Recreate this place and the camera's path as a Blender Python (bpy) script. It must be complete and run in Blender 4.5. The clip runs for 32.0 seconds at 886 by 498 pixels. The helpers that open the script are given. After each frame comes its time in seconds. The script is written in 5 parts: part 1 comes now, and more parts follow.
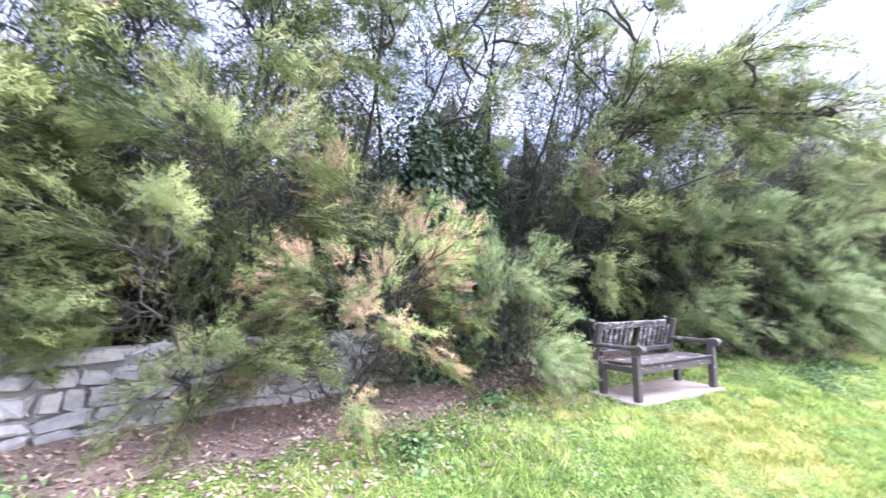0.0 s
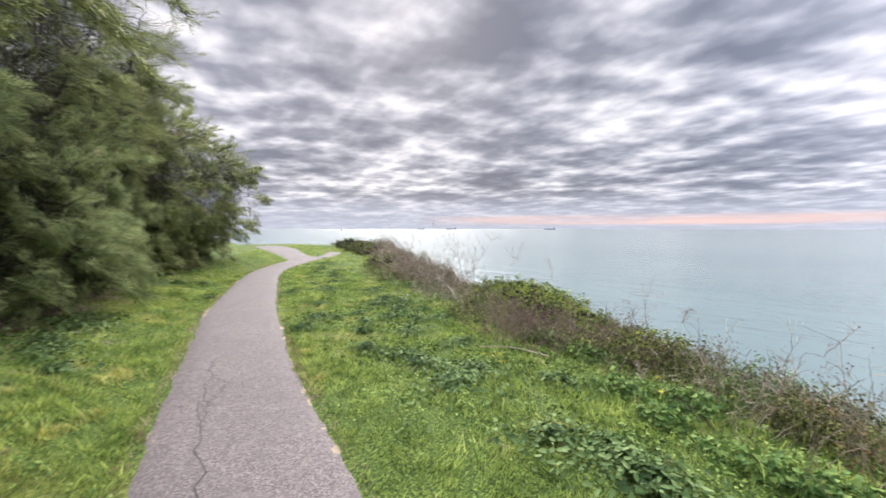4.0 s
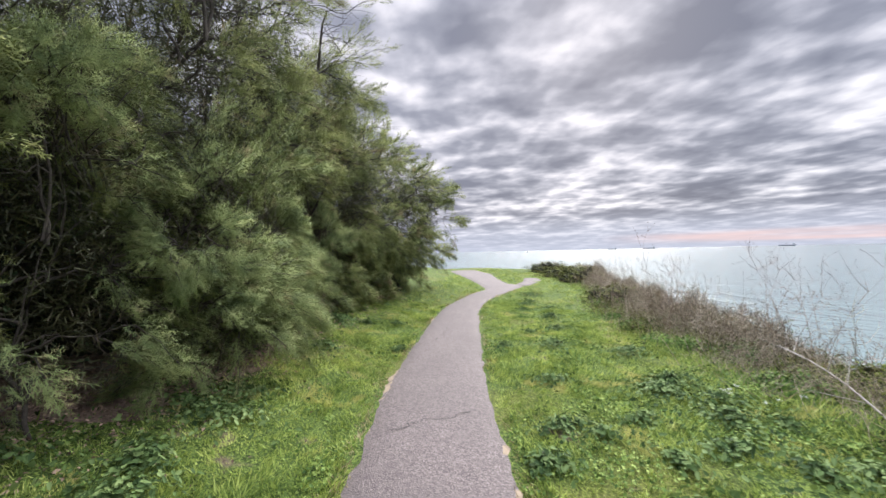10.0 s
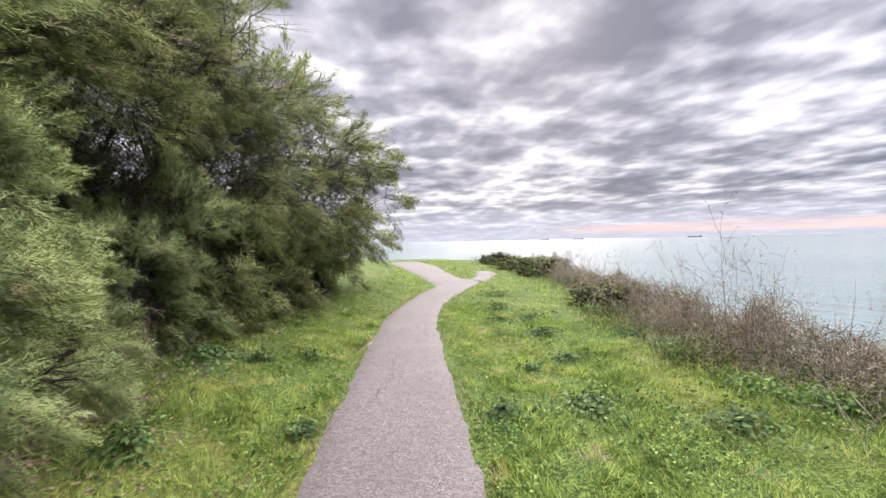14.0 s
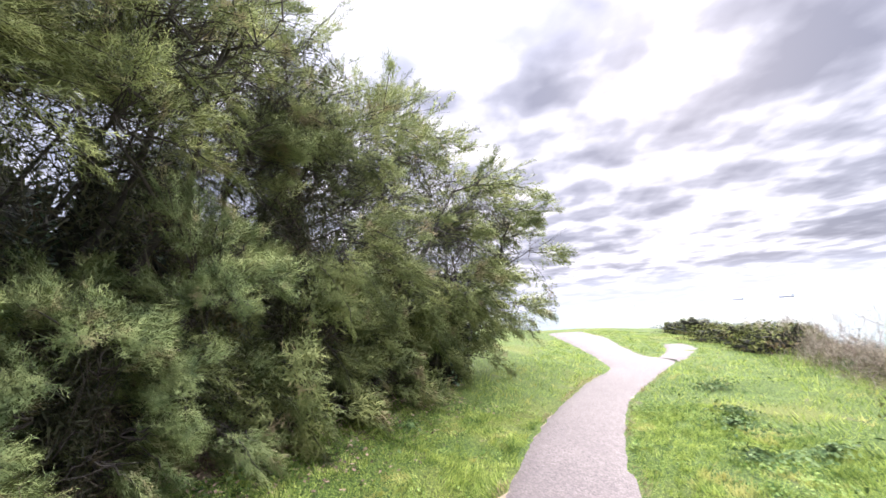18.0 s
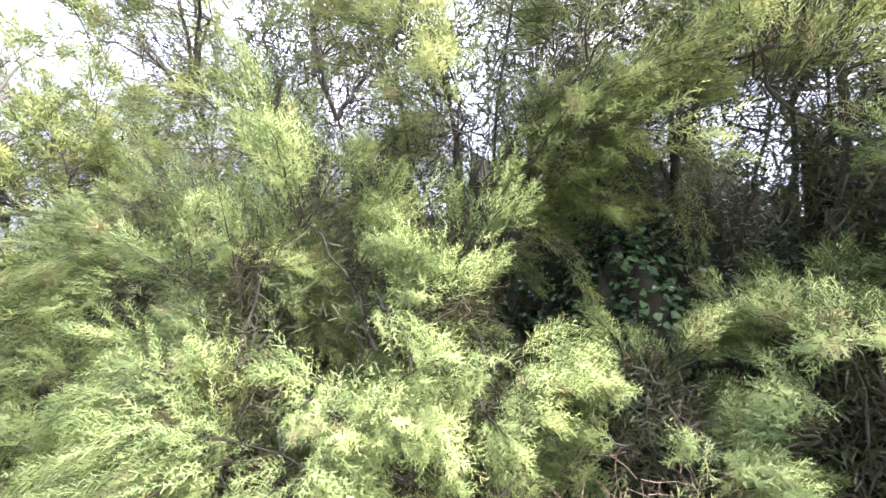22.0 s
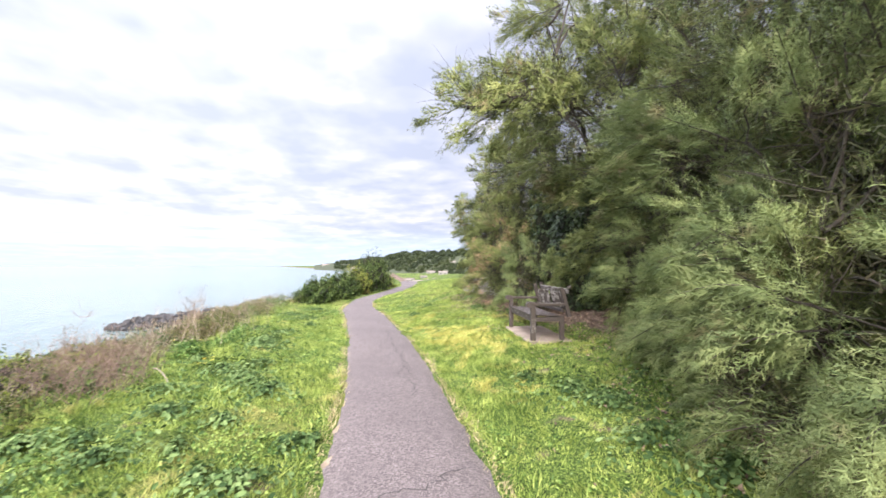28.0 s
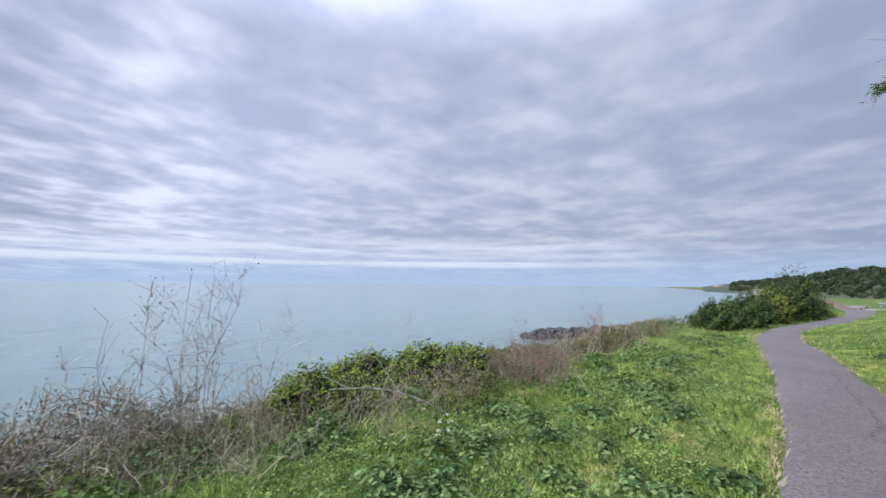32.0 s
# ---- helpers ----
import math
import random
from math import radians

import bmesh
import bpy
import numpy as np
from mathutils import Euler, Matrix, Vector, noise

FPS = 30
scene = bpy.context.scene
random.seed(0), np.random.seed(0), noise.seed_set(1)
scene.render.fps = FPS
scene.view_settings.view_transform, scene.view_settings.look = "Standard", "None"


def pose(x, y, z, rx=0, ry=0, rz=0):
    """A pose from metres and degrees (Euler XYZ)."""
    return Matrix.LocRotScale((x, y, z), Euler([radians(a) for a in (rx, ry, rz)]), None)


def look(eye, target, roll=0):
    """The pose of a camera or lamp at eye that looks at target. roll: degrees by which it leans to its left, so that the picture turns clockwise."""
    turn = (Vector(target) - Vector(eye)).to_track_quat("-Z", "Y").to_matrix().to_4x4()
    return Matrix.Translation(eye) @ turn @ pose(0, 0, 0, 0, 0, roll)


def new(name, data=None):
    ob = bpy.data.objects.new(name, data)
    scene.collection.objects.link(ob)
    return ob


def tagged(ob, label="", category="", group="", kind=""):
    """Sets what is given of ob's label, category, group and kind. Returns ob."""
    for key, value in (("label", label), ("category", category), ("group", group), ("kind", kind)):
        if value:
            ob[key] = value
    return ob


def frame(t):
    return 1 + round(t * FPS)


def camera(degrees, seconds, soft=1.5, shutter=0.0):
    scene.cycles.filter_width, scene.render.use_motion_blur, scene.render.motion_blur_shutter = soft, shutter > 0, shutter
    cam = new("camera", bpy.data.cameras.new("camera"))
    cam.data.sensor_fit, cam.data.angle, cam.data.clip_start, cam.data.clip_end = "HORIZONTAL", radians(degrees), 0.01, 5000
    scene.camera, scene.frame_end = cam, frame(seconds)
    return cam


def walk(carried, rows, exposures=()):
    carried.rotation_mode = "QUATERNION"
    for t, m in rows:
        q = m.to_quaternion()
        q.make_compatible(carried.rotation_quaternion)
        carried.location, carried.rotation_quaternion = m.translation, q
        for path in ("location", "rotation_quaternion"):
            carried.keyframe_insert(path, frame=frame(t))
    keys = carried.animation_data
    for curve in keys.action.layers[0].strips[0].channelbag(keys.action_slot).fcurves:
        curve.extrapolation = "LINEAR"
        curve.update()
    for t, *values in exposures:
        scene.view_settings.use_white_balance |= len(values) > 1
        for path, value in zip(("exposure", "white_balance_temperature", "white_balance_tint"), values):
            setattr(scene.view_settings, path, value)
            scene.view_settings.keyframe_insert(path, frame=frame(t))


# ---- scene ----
import colorsys

LENS = 93.92
PATH = [  # seconds, x, y, z, then pitch, roll and yaw in degrees
    (0.0, 4.954, -1.158, 1.468, 96.22, 0.37, 131.04),
    (0.5, 4.884, -1.139, 1.397, 95.81, -1.14, 114.88),
    (1.0, 4.667, -1.075, 1.457, 94.21, 0.29, 102.91),
    (1.5, 4.295, -1.053, 1.497, 93.06, 0.53, 93.78),
    (2.0, 3.971, -0.988, 1.492, 92.08, 0.71, 88.2),
    (2.5, 3.601, -0.912, 1.521, 91.21, 0.88, 83.37),
    (3.0, 3.232, -0.895, 1.506, 89.86, 0.7, 77.65),
    (3.5, 2.871, -0.832, 1.499, 87.85, 0.06, 65.37),
    (4.0, 2.561, -0.662, 1.503, 87.12, -0.05, 50.08),
    (4.5, 2.295, -0.537, 1.494, 87.13, -0.01, 36.06),
    (6.5, 1.187, -0.109, 1.528, 86.94, 1.27, 2.96),
    (7.0, 1.005, -0.011, 1.528, 87.28, 0.65, -0.08),
    (7.5, 0.864, 0.12, 1.517, 87.03, 1.15, 2.32),
    (8.0, 0.667, 0.116, 1.541, 86.17, 0.25, 17.43),
    (8.5, 0.332, 0.083, 1.522, 86.75, 0.93, 39.13),
    (9.0, 0.0, 0.0, 1.557, 88.57, 1.93, 55.09),
    (9.5, -0.331, 0.075, 1.539, 89.82, 1.81, 67.13),
    (10.0, -0.707, 0.17, 1.561, 90.4, 1.26, 75.37),
    (10.5, -1.122, 0.239, 1.558, 90.43, 0.49, 78.14),
    (11.0, -1.504, 0.326, 1.554, 90.47, 0.78, 78.63),
    (11.5, -1.982, 0.41, 1.552, 90.43, 0.53, 79.35),
    (12.0, -2.409, 0.441, 1.547, 90.27, 0.94, 79.07),
    (12.5, -2.769, 0.509, 1.545, 89.86, 1.09, 77.76),
    (13.0, -3.159, 0.677, 1.543, 89.51, 1.26, 75.0),
    (13.5, -3.496, 0.781, 1.512, 89.16, 1.45, 71.06),
    (14.0, -3.824, 0.907, 1.519, 88.88, 1.19, 66.9),
    (14.5, -4.14, 1.139, 1.514, 88.54, 0.66, 63.34),
    (16.5, -5.464, 1.653, 1.448, 89.24, 1.16, 65.95),
    (17.0, -5.811, 1.681, 1.465, 91.77, 2.19, 72.46),
    (17.5, -6.089, 1.724, 1.475, 95.53, 2.82, 80.87),
    (18.0, -6.345, 1.809, 1.497, 99.21, 3.33, 88.46),
    (18.5, -6.632, 1.825, 1.46, 102.29, 3.58, 95.92),
    (19.0, -6.916, 1.867, 1.482, 104.02, 4.16, 105.7),
    (19.5, -7.089, 1.918, 1.5, 105.49, 4.71, 120.65),
    (20.0, -7.116, 1.861, 1.505, 105.71, 5.45, 137.97),
    (20.5, -7.109, 1.811, 1.509, 105.59, 5.29, 154.87),
    (21.0, -7.101, 1.797, 1.509, 105.62, 5.21, 167.55),
    (21.5, -7.07, 1.787, 1.506, 106.12, 4.87, 175.65),
    (22.0, -7.061, 1.791, 1.512, 106.62, 4.46, 180.7),
    (22.5, -7.053, 1.794, 1.512, 106.97, 4.33, 184.17),
    (23.0, -7.05, 1.798, 1.512, 107.07, 4.08, 188.05),
    (23.5, -7.037, 1.801, 1.508, 106.85, 3.71, 192.65),
    (24.0, -7.016, 1.814, 1.513, 106.34, 3.4, 197.77),
    (24.5, -7.007, 1.836, 1.512, 105.46, 2.9, 202.39),
    (26.5, -6.986, 1.834, 1.503, 100.73, 0.79, 217.49),
    (27.0, -6.941, 1.828, 1.51, 97.89, 0.31, 225.68),
    (27.5, -6.901, 1.886, 1.49, 94.93, -0.11, 235.43),
    (28.0, -6.967, 1.939, 1.46, 92.3, -0.19, 245.87),
    (28.5, -7.034, 2.04, 1.455, 90.41, -0.47, 255.43),
    (29.0, -7.064, 2.176, 1.438, 89.69, -0.08, 263.46),
    (29.5, -7.058, 2.295, 1.431, 89.83, -0.34, 270.07),
    (30.0, -7.081, 2.333, 1.429, 91.33, -0.08, 275.38),
    (30.5, -7.104, 2.287, 1.45, 93.16, -0.14, 279.3),
    (31.0, -7.116, 2.247, 1.449, 95.05, -0.17, 283.15),
    (31.5, -7.122, 2.218, 1.45, 96.01, -0.27, 287.53),
    (32.0, -7.138, 2.198, 1.442, 94.84, -0.53, 295.19),
]
cam = camera(LENS, 32.0, soft=1.5, shutter=0.2)
EXPOSURES = [  # seconds, stops, kelvin, tint
    (0.0, 2.05, 5250, 21), (0.5, 1.78, 5750, 14), (1.0, 1.45, 6250, 13), (1.5, 0.98, 6250, 12), (2.0, 0.63, 6350, 12), (3.0, 0.53, 6250, 11), (4.0, 0.48, 6250, 10), (4.5, 0.33, 6150, 10),
    (6.5, -0.22, 5950, 10), (7.5, -0.22, 5950, 10), (9.0, 0.1, 5950, 10), (10.0, 0.49, 6150, 10), (13.0, 0.68, 6350, 12), (16.5, 0.63, 6350, 13), (17.0, 0.78, 6350, 14), (18.0, 1.23, 6150, 14),
    (19.0, 1.65, 6150, 15), (20.0, 2.35, 6150, 14), (21.5, 2.45, 6050, 14), (23.0, 2.4, 6050, 14), (24.5, 1.92, 5950, 14), (26.5, 1.4, 6050, 11), (27.0, 1.2, 5950, 10), (27.5, 1.2, 6150, 11), (28.0, 0.95, 6250, 12),
    (29.0, 0.55, 6050, 10), (30.0, 0.2, 5750, 9), (31.0, 0.03, 5550, 8), (32.0, -0.05, 5550, 8)]
walk(cam, [(r[0], pose(*r[1:])) for r in PATH], EXPOSURES)

# ---- sky and sun ----
SUN_AZ, SUN_EL = math.atan2(0.58, -0.81), radians(30)  # the sun stands over the sea to the west, behind cloud
to_sun = Vector((math.cos(SUN_AZ) * math.cos(SUN_EL), math.sin(SUN_AZ) * math.cos(SUN_EL), math.sin(SUN_EL)))


class Nodes:
    """Short hand for building node trees."""

    def __init__(self, tree):
        self.tree = tree
        tree.nodes.clear()

    def add(self, kind, **sets):
        n = self.tree.nodes.new(kind)
        for key, value in sets.items():
            if key in n.inputs:
                n.inputs[key].default_value = value
            else:
                setattr(n, key, value)
        return n

    def link(self, a, b):
        self.tree.links.new(a, b)

    def maths(self, op, a, b=0.0, clamp=False):
        n = self.tree.nodes.new("ShaderNodeMath")
        n.operation, n.use_clamp = op, clamp
        for i, v in enumerate((a, b)):
            if isinstance(v, (int, float)):
                n.inputs[i].default_value = v
            else:
                self.link(v, n.inputs[i])
        return n.outputs[0]

    def noise(self, vector, scale, detail=4.0, rough=0.55, distortion=0.0):
        n = self.add("ShaderNodeTexNoise", Scale=scale, Detail=detail, Roughness=rough, Distortion=distortion)
        if vector is not None:
            self.link(vector, n.inputs["Vector"])
        return n.outputs["Fac"]

    def ramp(self, fac, stops, interpolation="LINEAR"):
        n = self.tree.nodes.new("ShaderNodeValToRGB")
        n.color_ramp.interpolation = interpolation
        els = n.color_ramp.elements
        while len(els) < len(stops):
            els.new(0.5)
        for e, (p, c) in zip(els, stops):
            e.position = p
            e.color = (*c, 1) if len(c) == 3 else c
        self.link(fac, n.inputs[0])
        return n.outputs[0]

    def mix(self, fac, a, b, blend="MIX"):
        n = self.tree.nodes.new("ShaderNodeMix")
        n.data_type, n.blend_type = "RGBA", blend
        for sock, v in ((n.inputs[0], fac), (n.inputs[6], a), (n.inputs[7], b)):
            if isinstance(v, (int, float)):
                sock.default_value = v
            elif isinstance(v, tuple):
                sock.default_value = (*v, 1)
            else:
                self.link(v, sock)
        return n.outputs[2]


def make_world():
    w = bpy.data.worlds.new("sky")
    scene.world = w
    w.use_nodes = True
    n = Nodes(w.node_tree)
    out = n.add("ShaderNodeOutputWorld")
    bg = n.add("ShaderNodeBackground", Strength=0.1)
    n.link(bg.outputs[0], out.inputs[0])
    sky = n.add("ShaderNodeTexSky", sky_type="NISHITA", sun_disc=False, sun_elevation=SUN_EL,
                sun_rotation=math.pi / 2 - SUN_AZ, air_density=1.0, dust_density=2.0, ozone_density=1.0)
    co = n.add("ShaderNodeTexCoord").outputs["Generated"]
    sep = n.add("ShaderNodeSeparateXYZ")
    n.link(co, sep.inputs[0])

    def towards(x, y, z=0.0):
        d = n.add("ShaderNodeVectorMath", operation="DOT_PRODUCT")
        n.link(co, d.inputs[0])
        d.inputs[1].default_value = Vector((x, y, z)).normalized()
        return d.outputs["Value"]

    # a level deck of cloud seen in perspective, drawn out in rolls that run towards the west
    up = n.maths("ADD", n.maths("MAXIMUM", sep.outputs[2], 0.0), 0.10)
    flat = n.add("ShaderNodeCombineXYZ")
    n.link(n.maths("DIVIDE", sep.outputs[0], up), flat.inputs[0])
    n.link(n.maths("DIVIDE", sep.outputs[1], up), flat.inputs[1])
    turned = n.add("ShaderNodeMapping")
    turned.inputs["Rotation"].default_value = (0, 0, radians(14))
    turned.inputs["Scale"].default_value = (0.92, 1.0, 1.0)
    n.link(flat.outputs[0], turned.inputs[0])
    deck = turned.outputs[0]
    big = n.noise(deck, 0.62, 2.0, 0.5, 0.0)
    rolls = n.noise(deck, 1.75, 2.0, 0.45, 0.1)
    puffs = n.noise(deck, 4.2, 2.5, 0.5, 0.1)
    frays = n.noise(deck, 12.0, 4.0, 0.6, 0.1)
    cloud = n.maths("ADD", n.maths("ADD", n.maths("MULTIPLY", big, 0.24), n.maths("MULTIPLY", rolls, 0.40)), n.maths("ADD", n.maths("MULTIPLY", puffs, 0.30), n.maths("MULTIPLY", frays, 0.05)))
    # direction: 1 towards the hidden sun in the west, 0 away from it
    west = n.maths("MULTIPLY_ADD", towards(math.cos(SUN_AZ), math.sin(SUN_AZ)), 0.5)
    west.node.inputs[2].default_value = 0.5
    broken = n.ramp(cloud, [(0.398, (7.9, 7.7, 8.0)), (0.438, (6.0, 5.9, 6.4)), (0.483, (3.9, 3.95, 4.55)), (0.53, (2.4, 2.5, 3.05)), (0.60, (1.5, 1.6, 2.1))])
    soft = n.ramp(cloud, [(0.39, (7.6, 7.4, 7.8)), (0.44, (6.9, 6.8, 7.4)), (0.495, (5.8, 5.95, 6.8)), (0.58, (4.8, 5.1, 6.0))])
    # brightness tuned by direction to fit the camera's views: brighter seaward, dimmer inland
    sea_side = n.maths("MULTIPLY_ADD", n.maths("ADD", n.maths("MULTIPLY", sep.outputs[1], 0.9), n.maths("MULTIPLY", sep.outputs[0], 0.2)), 0.5)
    sea_side.node.inputs[2].default_value = 0.5
    soft = n.mix(1.0, soft, n.ramp(sea_side, [(0.12, (0.60, 0.60, 0.63)), (0.33, (0.80, 0.80, 0.82)), (0.48, (0.90, 0.90, 0.92)), (0.62, (0.98, 0.98, 0.98)), (0.75, (1.02, 1.01, 1.02)), (0.9, (1.15, 1.14, 1.15))]), "MULTIPLY")
    base = n.mix(n.ramp(west, [(0.42, (0, 0, 0)), (0.90, (1, 1, 1))]), soft, broken)
    base = n.mix(1.0, base, n.ramp(towards(0.22, 0.97, 0.15), [(0.80, (1.0, 1.0, 1.0)), (0.96, (1.24, 1.23, 1.22))], "EASE"), "MULTIPLY")
    glow = n.ramp(towards(-0.90, 0.32, 0.30), [(0.55, (1.0, 1.0, 1.0)), (0.85, (1.08, 1.06, 1.03)), (1.0, (1.25, 1.20, 1.14))], "EASE")
    base = n.mix(1.0, base, glow, "MULTIPLY")
    base = n.mix(0.03, base, sky.outputs[0])
    # brighter overhead as under overcast, boosted well beyond that to light the land
    over = n.ramp(sep.outputs[2], [(0.0, (0.86, 0.86, 0.86)), (0.5, (0.95, 0.95, 0.95)), (0.62, (1.5, 1.5, 1.5)), (0.8, (4.0, 4.0, 4.0)), (1.0, (5.4, 5.4, 5.4))])
    base = n.mix(1.0, base, over, "MULTIPLY")
    # haze low over the sea: grey-lilac in the west, pale blue in the east
    haze = n.ramp(sep.outputs[2], [(0.0, (0.85, 0.85, 0.85)), (0.02, (0.7, 0.7, 0.7)), (0.10, (0.0, 0.0, 0.0))], "EASE")
    hazy = n.mix(n.ramp(west, [(0.60, (0, 0, 0)), (0.85, (1, 1, 1))]), (4.9, 5.8, 7.2), (4.7, 4.85, 5.6))
    base = n.mix(haze, base, hazy)
    # a rose strip just over the horizon to the north-west
    wavy = n.add("ShaderNodeMapping")
    wavy.inputs["Scale"].default_value = (2.6, 2.6, 60.0)
    n.link(co, wavy.inputs[0])
    streak = n.noise(wavy.outputs[0], 1.0, 3.0)
    thin = n.ramp(sep.outputs[2], [(0.006, (0, 0, 0)), (0.013, (1, 1, 1)), (0.021, (1, 1, 1)), (0.034, (0, 0, 0))], "EASE")
    north = n.ramp(towards(-0.31, 0.95), [(0.80, (0, 0, 0)), (0.93, (1, 1, 1))])
    rose = n.maths("MULTIPLY", n.maths("MULTIPLY", thin, north), n.ramp(streak, [(0.35, (0.3, 0.3, 0.3)), (0.6, (0.95, 0.95, 0.95))]))
    base = n.mix(rose, base, (7.6, 5.3, 4.75))
    # two long white bands of clear air to the north-east
    bands = n.ramp(sep.outputs[2], [(0.036, (0, 0, 0)), (0.044, (1, 1, 1)), (0.051, (1, 1, 1)), (0.055, (0.15, 0.15, 0.15)), (0.060, (0.15, 0.15, 0.15)), (0.066, (1, 1, 1)), (0.082, (0.9, 0.9, 0.9)), (0.115, (0, 0, 0))])
    east = n.ramp(towards(0.72, 0.69), [(0.62, (0, 0, 0)), (0.88, (1, 1, 1))])
    white = n.maths("MULTIPLY", n.maths("MULTIPLY", bands, east), n.ramp(streak, [(0.36, (0.1, 0.1, 0.1)), (0.55, (0.95, 0.95, 0.95))]))
    base = n.mix(white, base, (8.3, 8.3, 8.5))
    n.link(base, bg.inputs["Color"])
    return w


make_world()
sun = new("sun", bpy.data.lights.new("sun", "SUN"))
sun.data.energy, sun.data.angle, sun.data.color = 4.0, radians(35), (1.0, 0.93, 0.82)
sun.matrix_world = look(to_sun * 50, (0, 0, 0))


# ---- materials ----
def material(name):
    m = bpy.data.materials.new(name)
    m.use_nodes = True
    n = Nodes(m.node_tree)
    out = n.add("ShaderNodeOutputMaterial")
    p = n.add("ShaderNodeBsdfPrincipled")
    n.link(p.outputs[0], out.inputs[0])
    return m, n, p, out


def bump(n, p, height, strength, distance=0.01):
    b = n.add("ShaderNodeBump", Strength=strength, Distance=distance)
    n.link(height, b.inputs["Height"])
    n.link(b.outputs[0], p.inputs["Normal"])


def spot(n):
    return n.add("ShaderNodeNewGeometry").outputs["Position"]


def foliage_material(name, dark, mid, light, odd=None, odd_at=0.7, through_light=0.35, rough=0.55, scale=1.3, speckle=0.28, gloss=0.3):
    """Leaves: colour drifts from clump to clump and from leaf to leaf; some light passes through."""
    m, n, p, out = material(name)
    where = spot(n)
    clump = n.noise(where, scale, 3.0)
    each = n.add("ShaderNodeNewGeometry").outputs["Random Per Island"]
    fac = n.maths("ADD", n.maths("MULTIPLY", clump, 1.03 - speckle), n.maths("MULTIPLY", each, speckle))
    col = n.ramp(fac, [(0.36, dark), (0.52, mid), (0.72, light)])
    if odd:
        where_odd = n.noise(where, scale * 0.8, 2.0, 0.6, 0.5)
        col = n.mix(n.ramp(where_odd, [(odd_at, (0, 0, 0)), (odd_at + 0.08, (0.7, 0.7, 0.7))]), col, odd)
    n.link(col, p.inputs["Base Color"])
    p.inputs["Roughness"].default_value = rough
    p.inputs["Specular IOR Level"].default_value = gloss
    t = n.add("ShaderNodeBsdfTranslucent")
    n.link(n.mix(0.4, col, (0.20, 0.26, 0.07), "MIX"), t.inputs[0])
    mixer = n.add("ShaderNodeMixShader", Fac=through_light)
    n.link(p.outputs[0], mixer.inputs[1])
    n.link(t.outputs[0], mixer.inputs[2])
    n.link(mixer.outputs[0], out.inputs[0])
    return m


def plain_material(name, a, b, scale=8.0, rough=0.8, relief=0.3, distance=0.005, metal=0.0, each=0.0):
    m, n, p, out = material(name)
    where = spot(n)
    coarse, fine = n.noise(where, scale, 4.0), n.noise(where, scale * 9, 3.0)
    fac = n.maths("ADD", n.maths("MULTIPLY", coarse, 0.65), n.maths("MULTIPLY", fine, 0.35))
    if each:
        fac = n.maths("ADD", fac, n.maths("MULTIPLY", n.maths("SUBTRACT", n.add("ShaderNodeNewGeometry").outputs["Random Per Island"], 0.5), each))
    n.link(n.ramp(fac, [(0.3, a), (0.7, b)]), p.inputs["Base Color"])
    p.inputs["Roughness"].default_value = rough
    p.inputs["Metallic"].default_value = metal
    bump(n, p, fac, relief, distance)
    return m


def make_ground_material():
    m, n, p, out = material("turf_soil")
    where = spot(n)
    big, mid, fine = n.noise(where, 0.35, 3.0), n.noise(where, 2.2, 4.0), n.noise(where, 45.0, 4.0, 0.7)
    green = n.ramp(fine, [(0.38, (0.022, 0.036, 0.010)), (0.5, (0.075, 0.120, 0.024)), (0.63, (0.22, 0.28, 0.06))])
    yellow = n.ramp(fine, [(0.3, (0.11, 0.115, 0.025)), (0.7, (0.27, 0.25, 0.07))])
    col = n.mix(n.ramp(big, [(0.52, (0, 0, 0)), (0.64, (0.55, 0.55, 0.55))]), green, yellow)
    soil = n.ramp(fine, [(0.3, (0.09, 0.062, 0.048)), (0.7, (0.28, 0.205, 0.155))])
    col = n.mix(n.ramp(mid, [(0.63, (0, 0, 0)), (0.70, (0.8, 0.8, 0.8))]), col, soil)
    # bare earth and fallen needles under the trees: a painted attribute of the turf
    bare = n.add("ShaderNodeAttribute", attribute_name="bare").outputs["Fac"]
    edge = n.maths("ADD", bare, n.maths("MULTIPLY", n.maths("SUBTRACT", mid, 0.5), 0.9))
    col = n.mix(n.ramp(edge, [(0.45, (0, 0, 0)), (0.6, (1, 1, 1))]), col, soil)
    n.link(col, p.inputs["Base Color"])
    p.inputs["Roughness"].default_value = 0.95
    p.inputs["Specular IOR Level"].default_value = 0.15
    bump(n, p, n.maths("ADD", fine, mid), 0.8, 0.03)
    return m


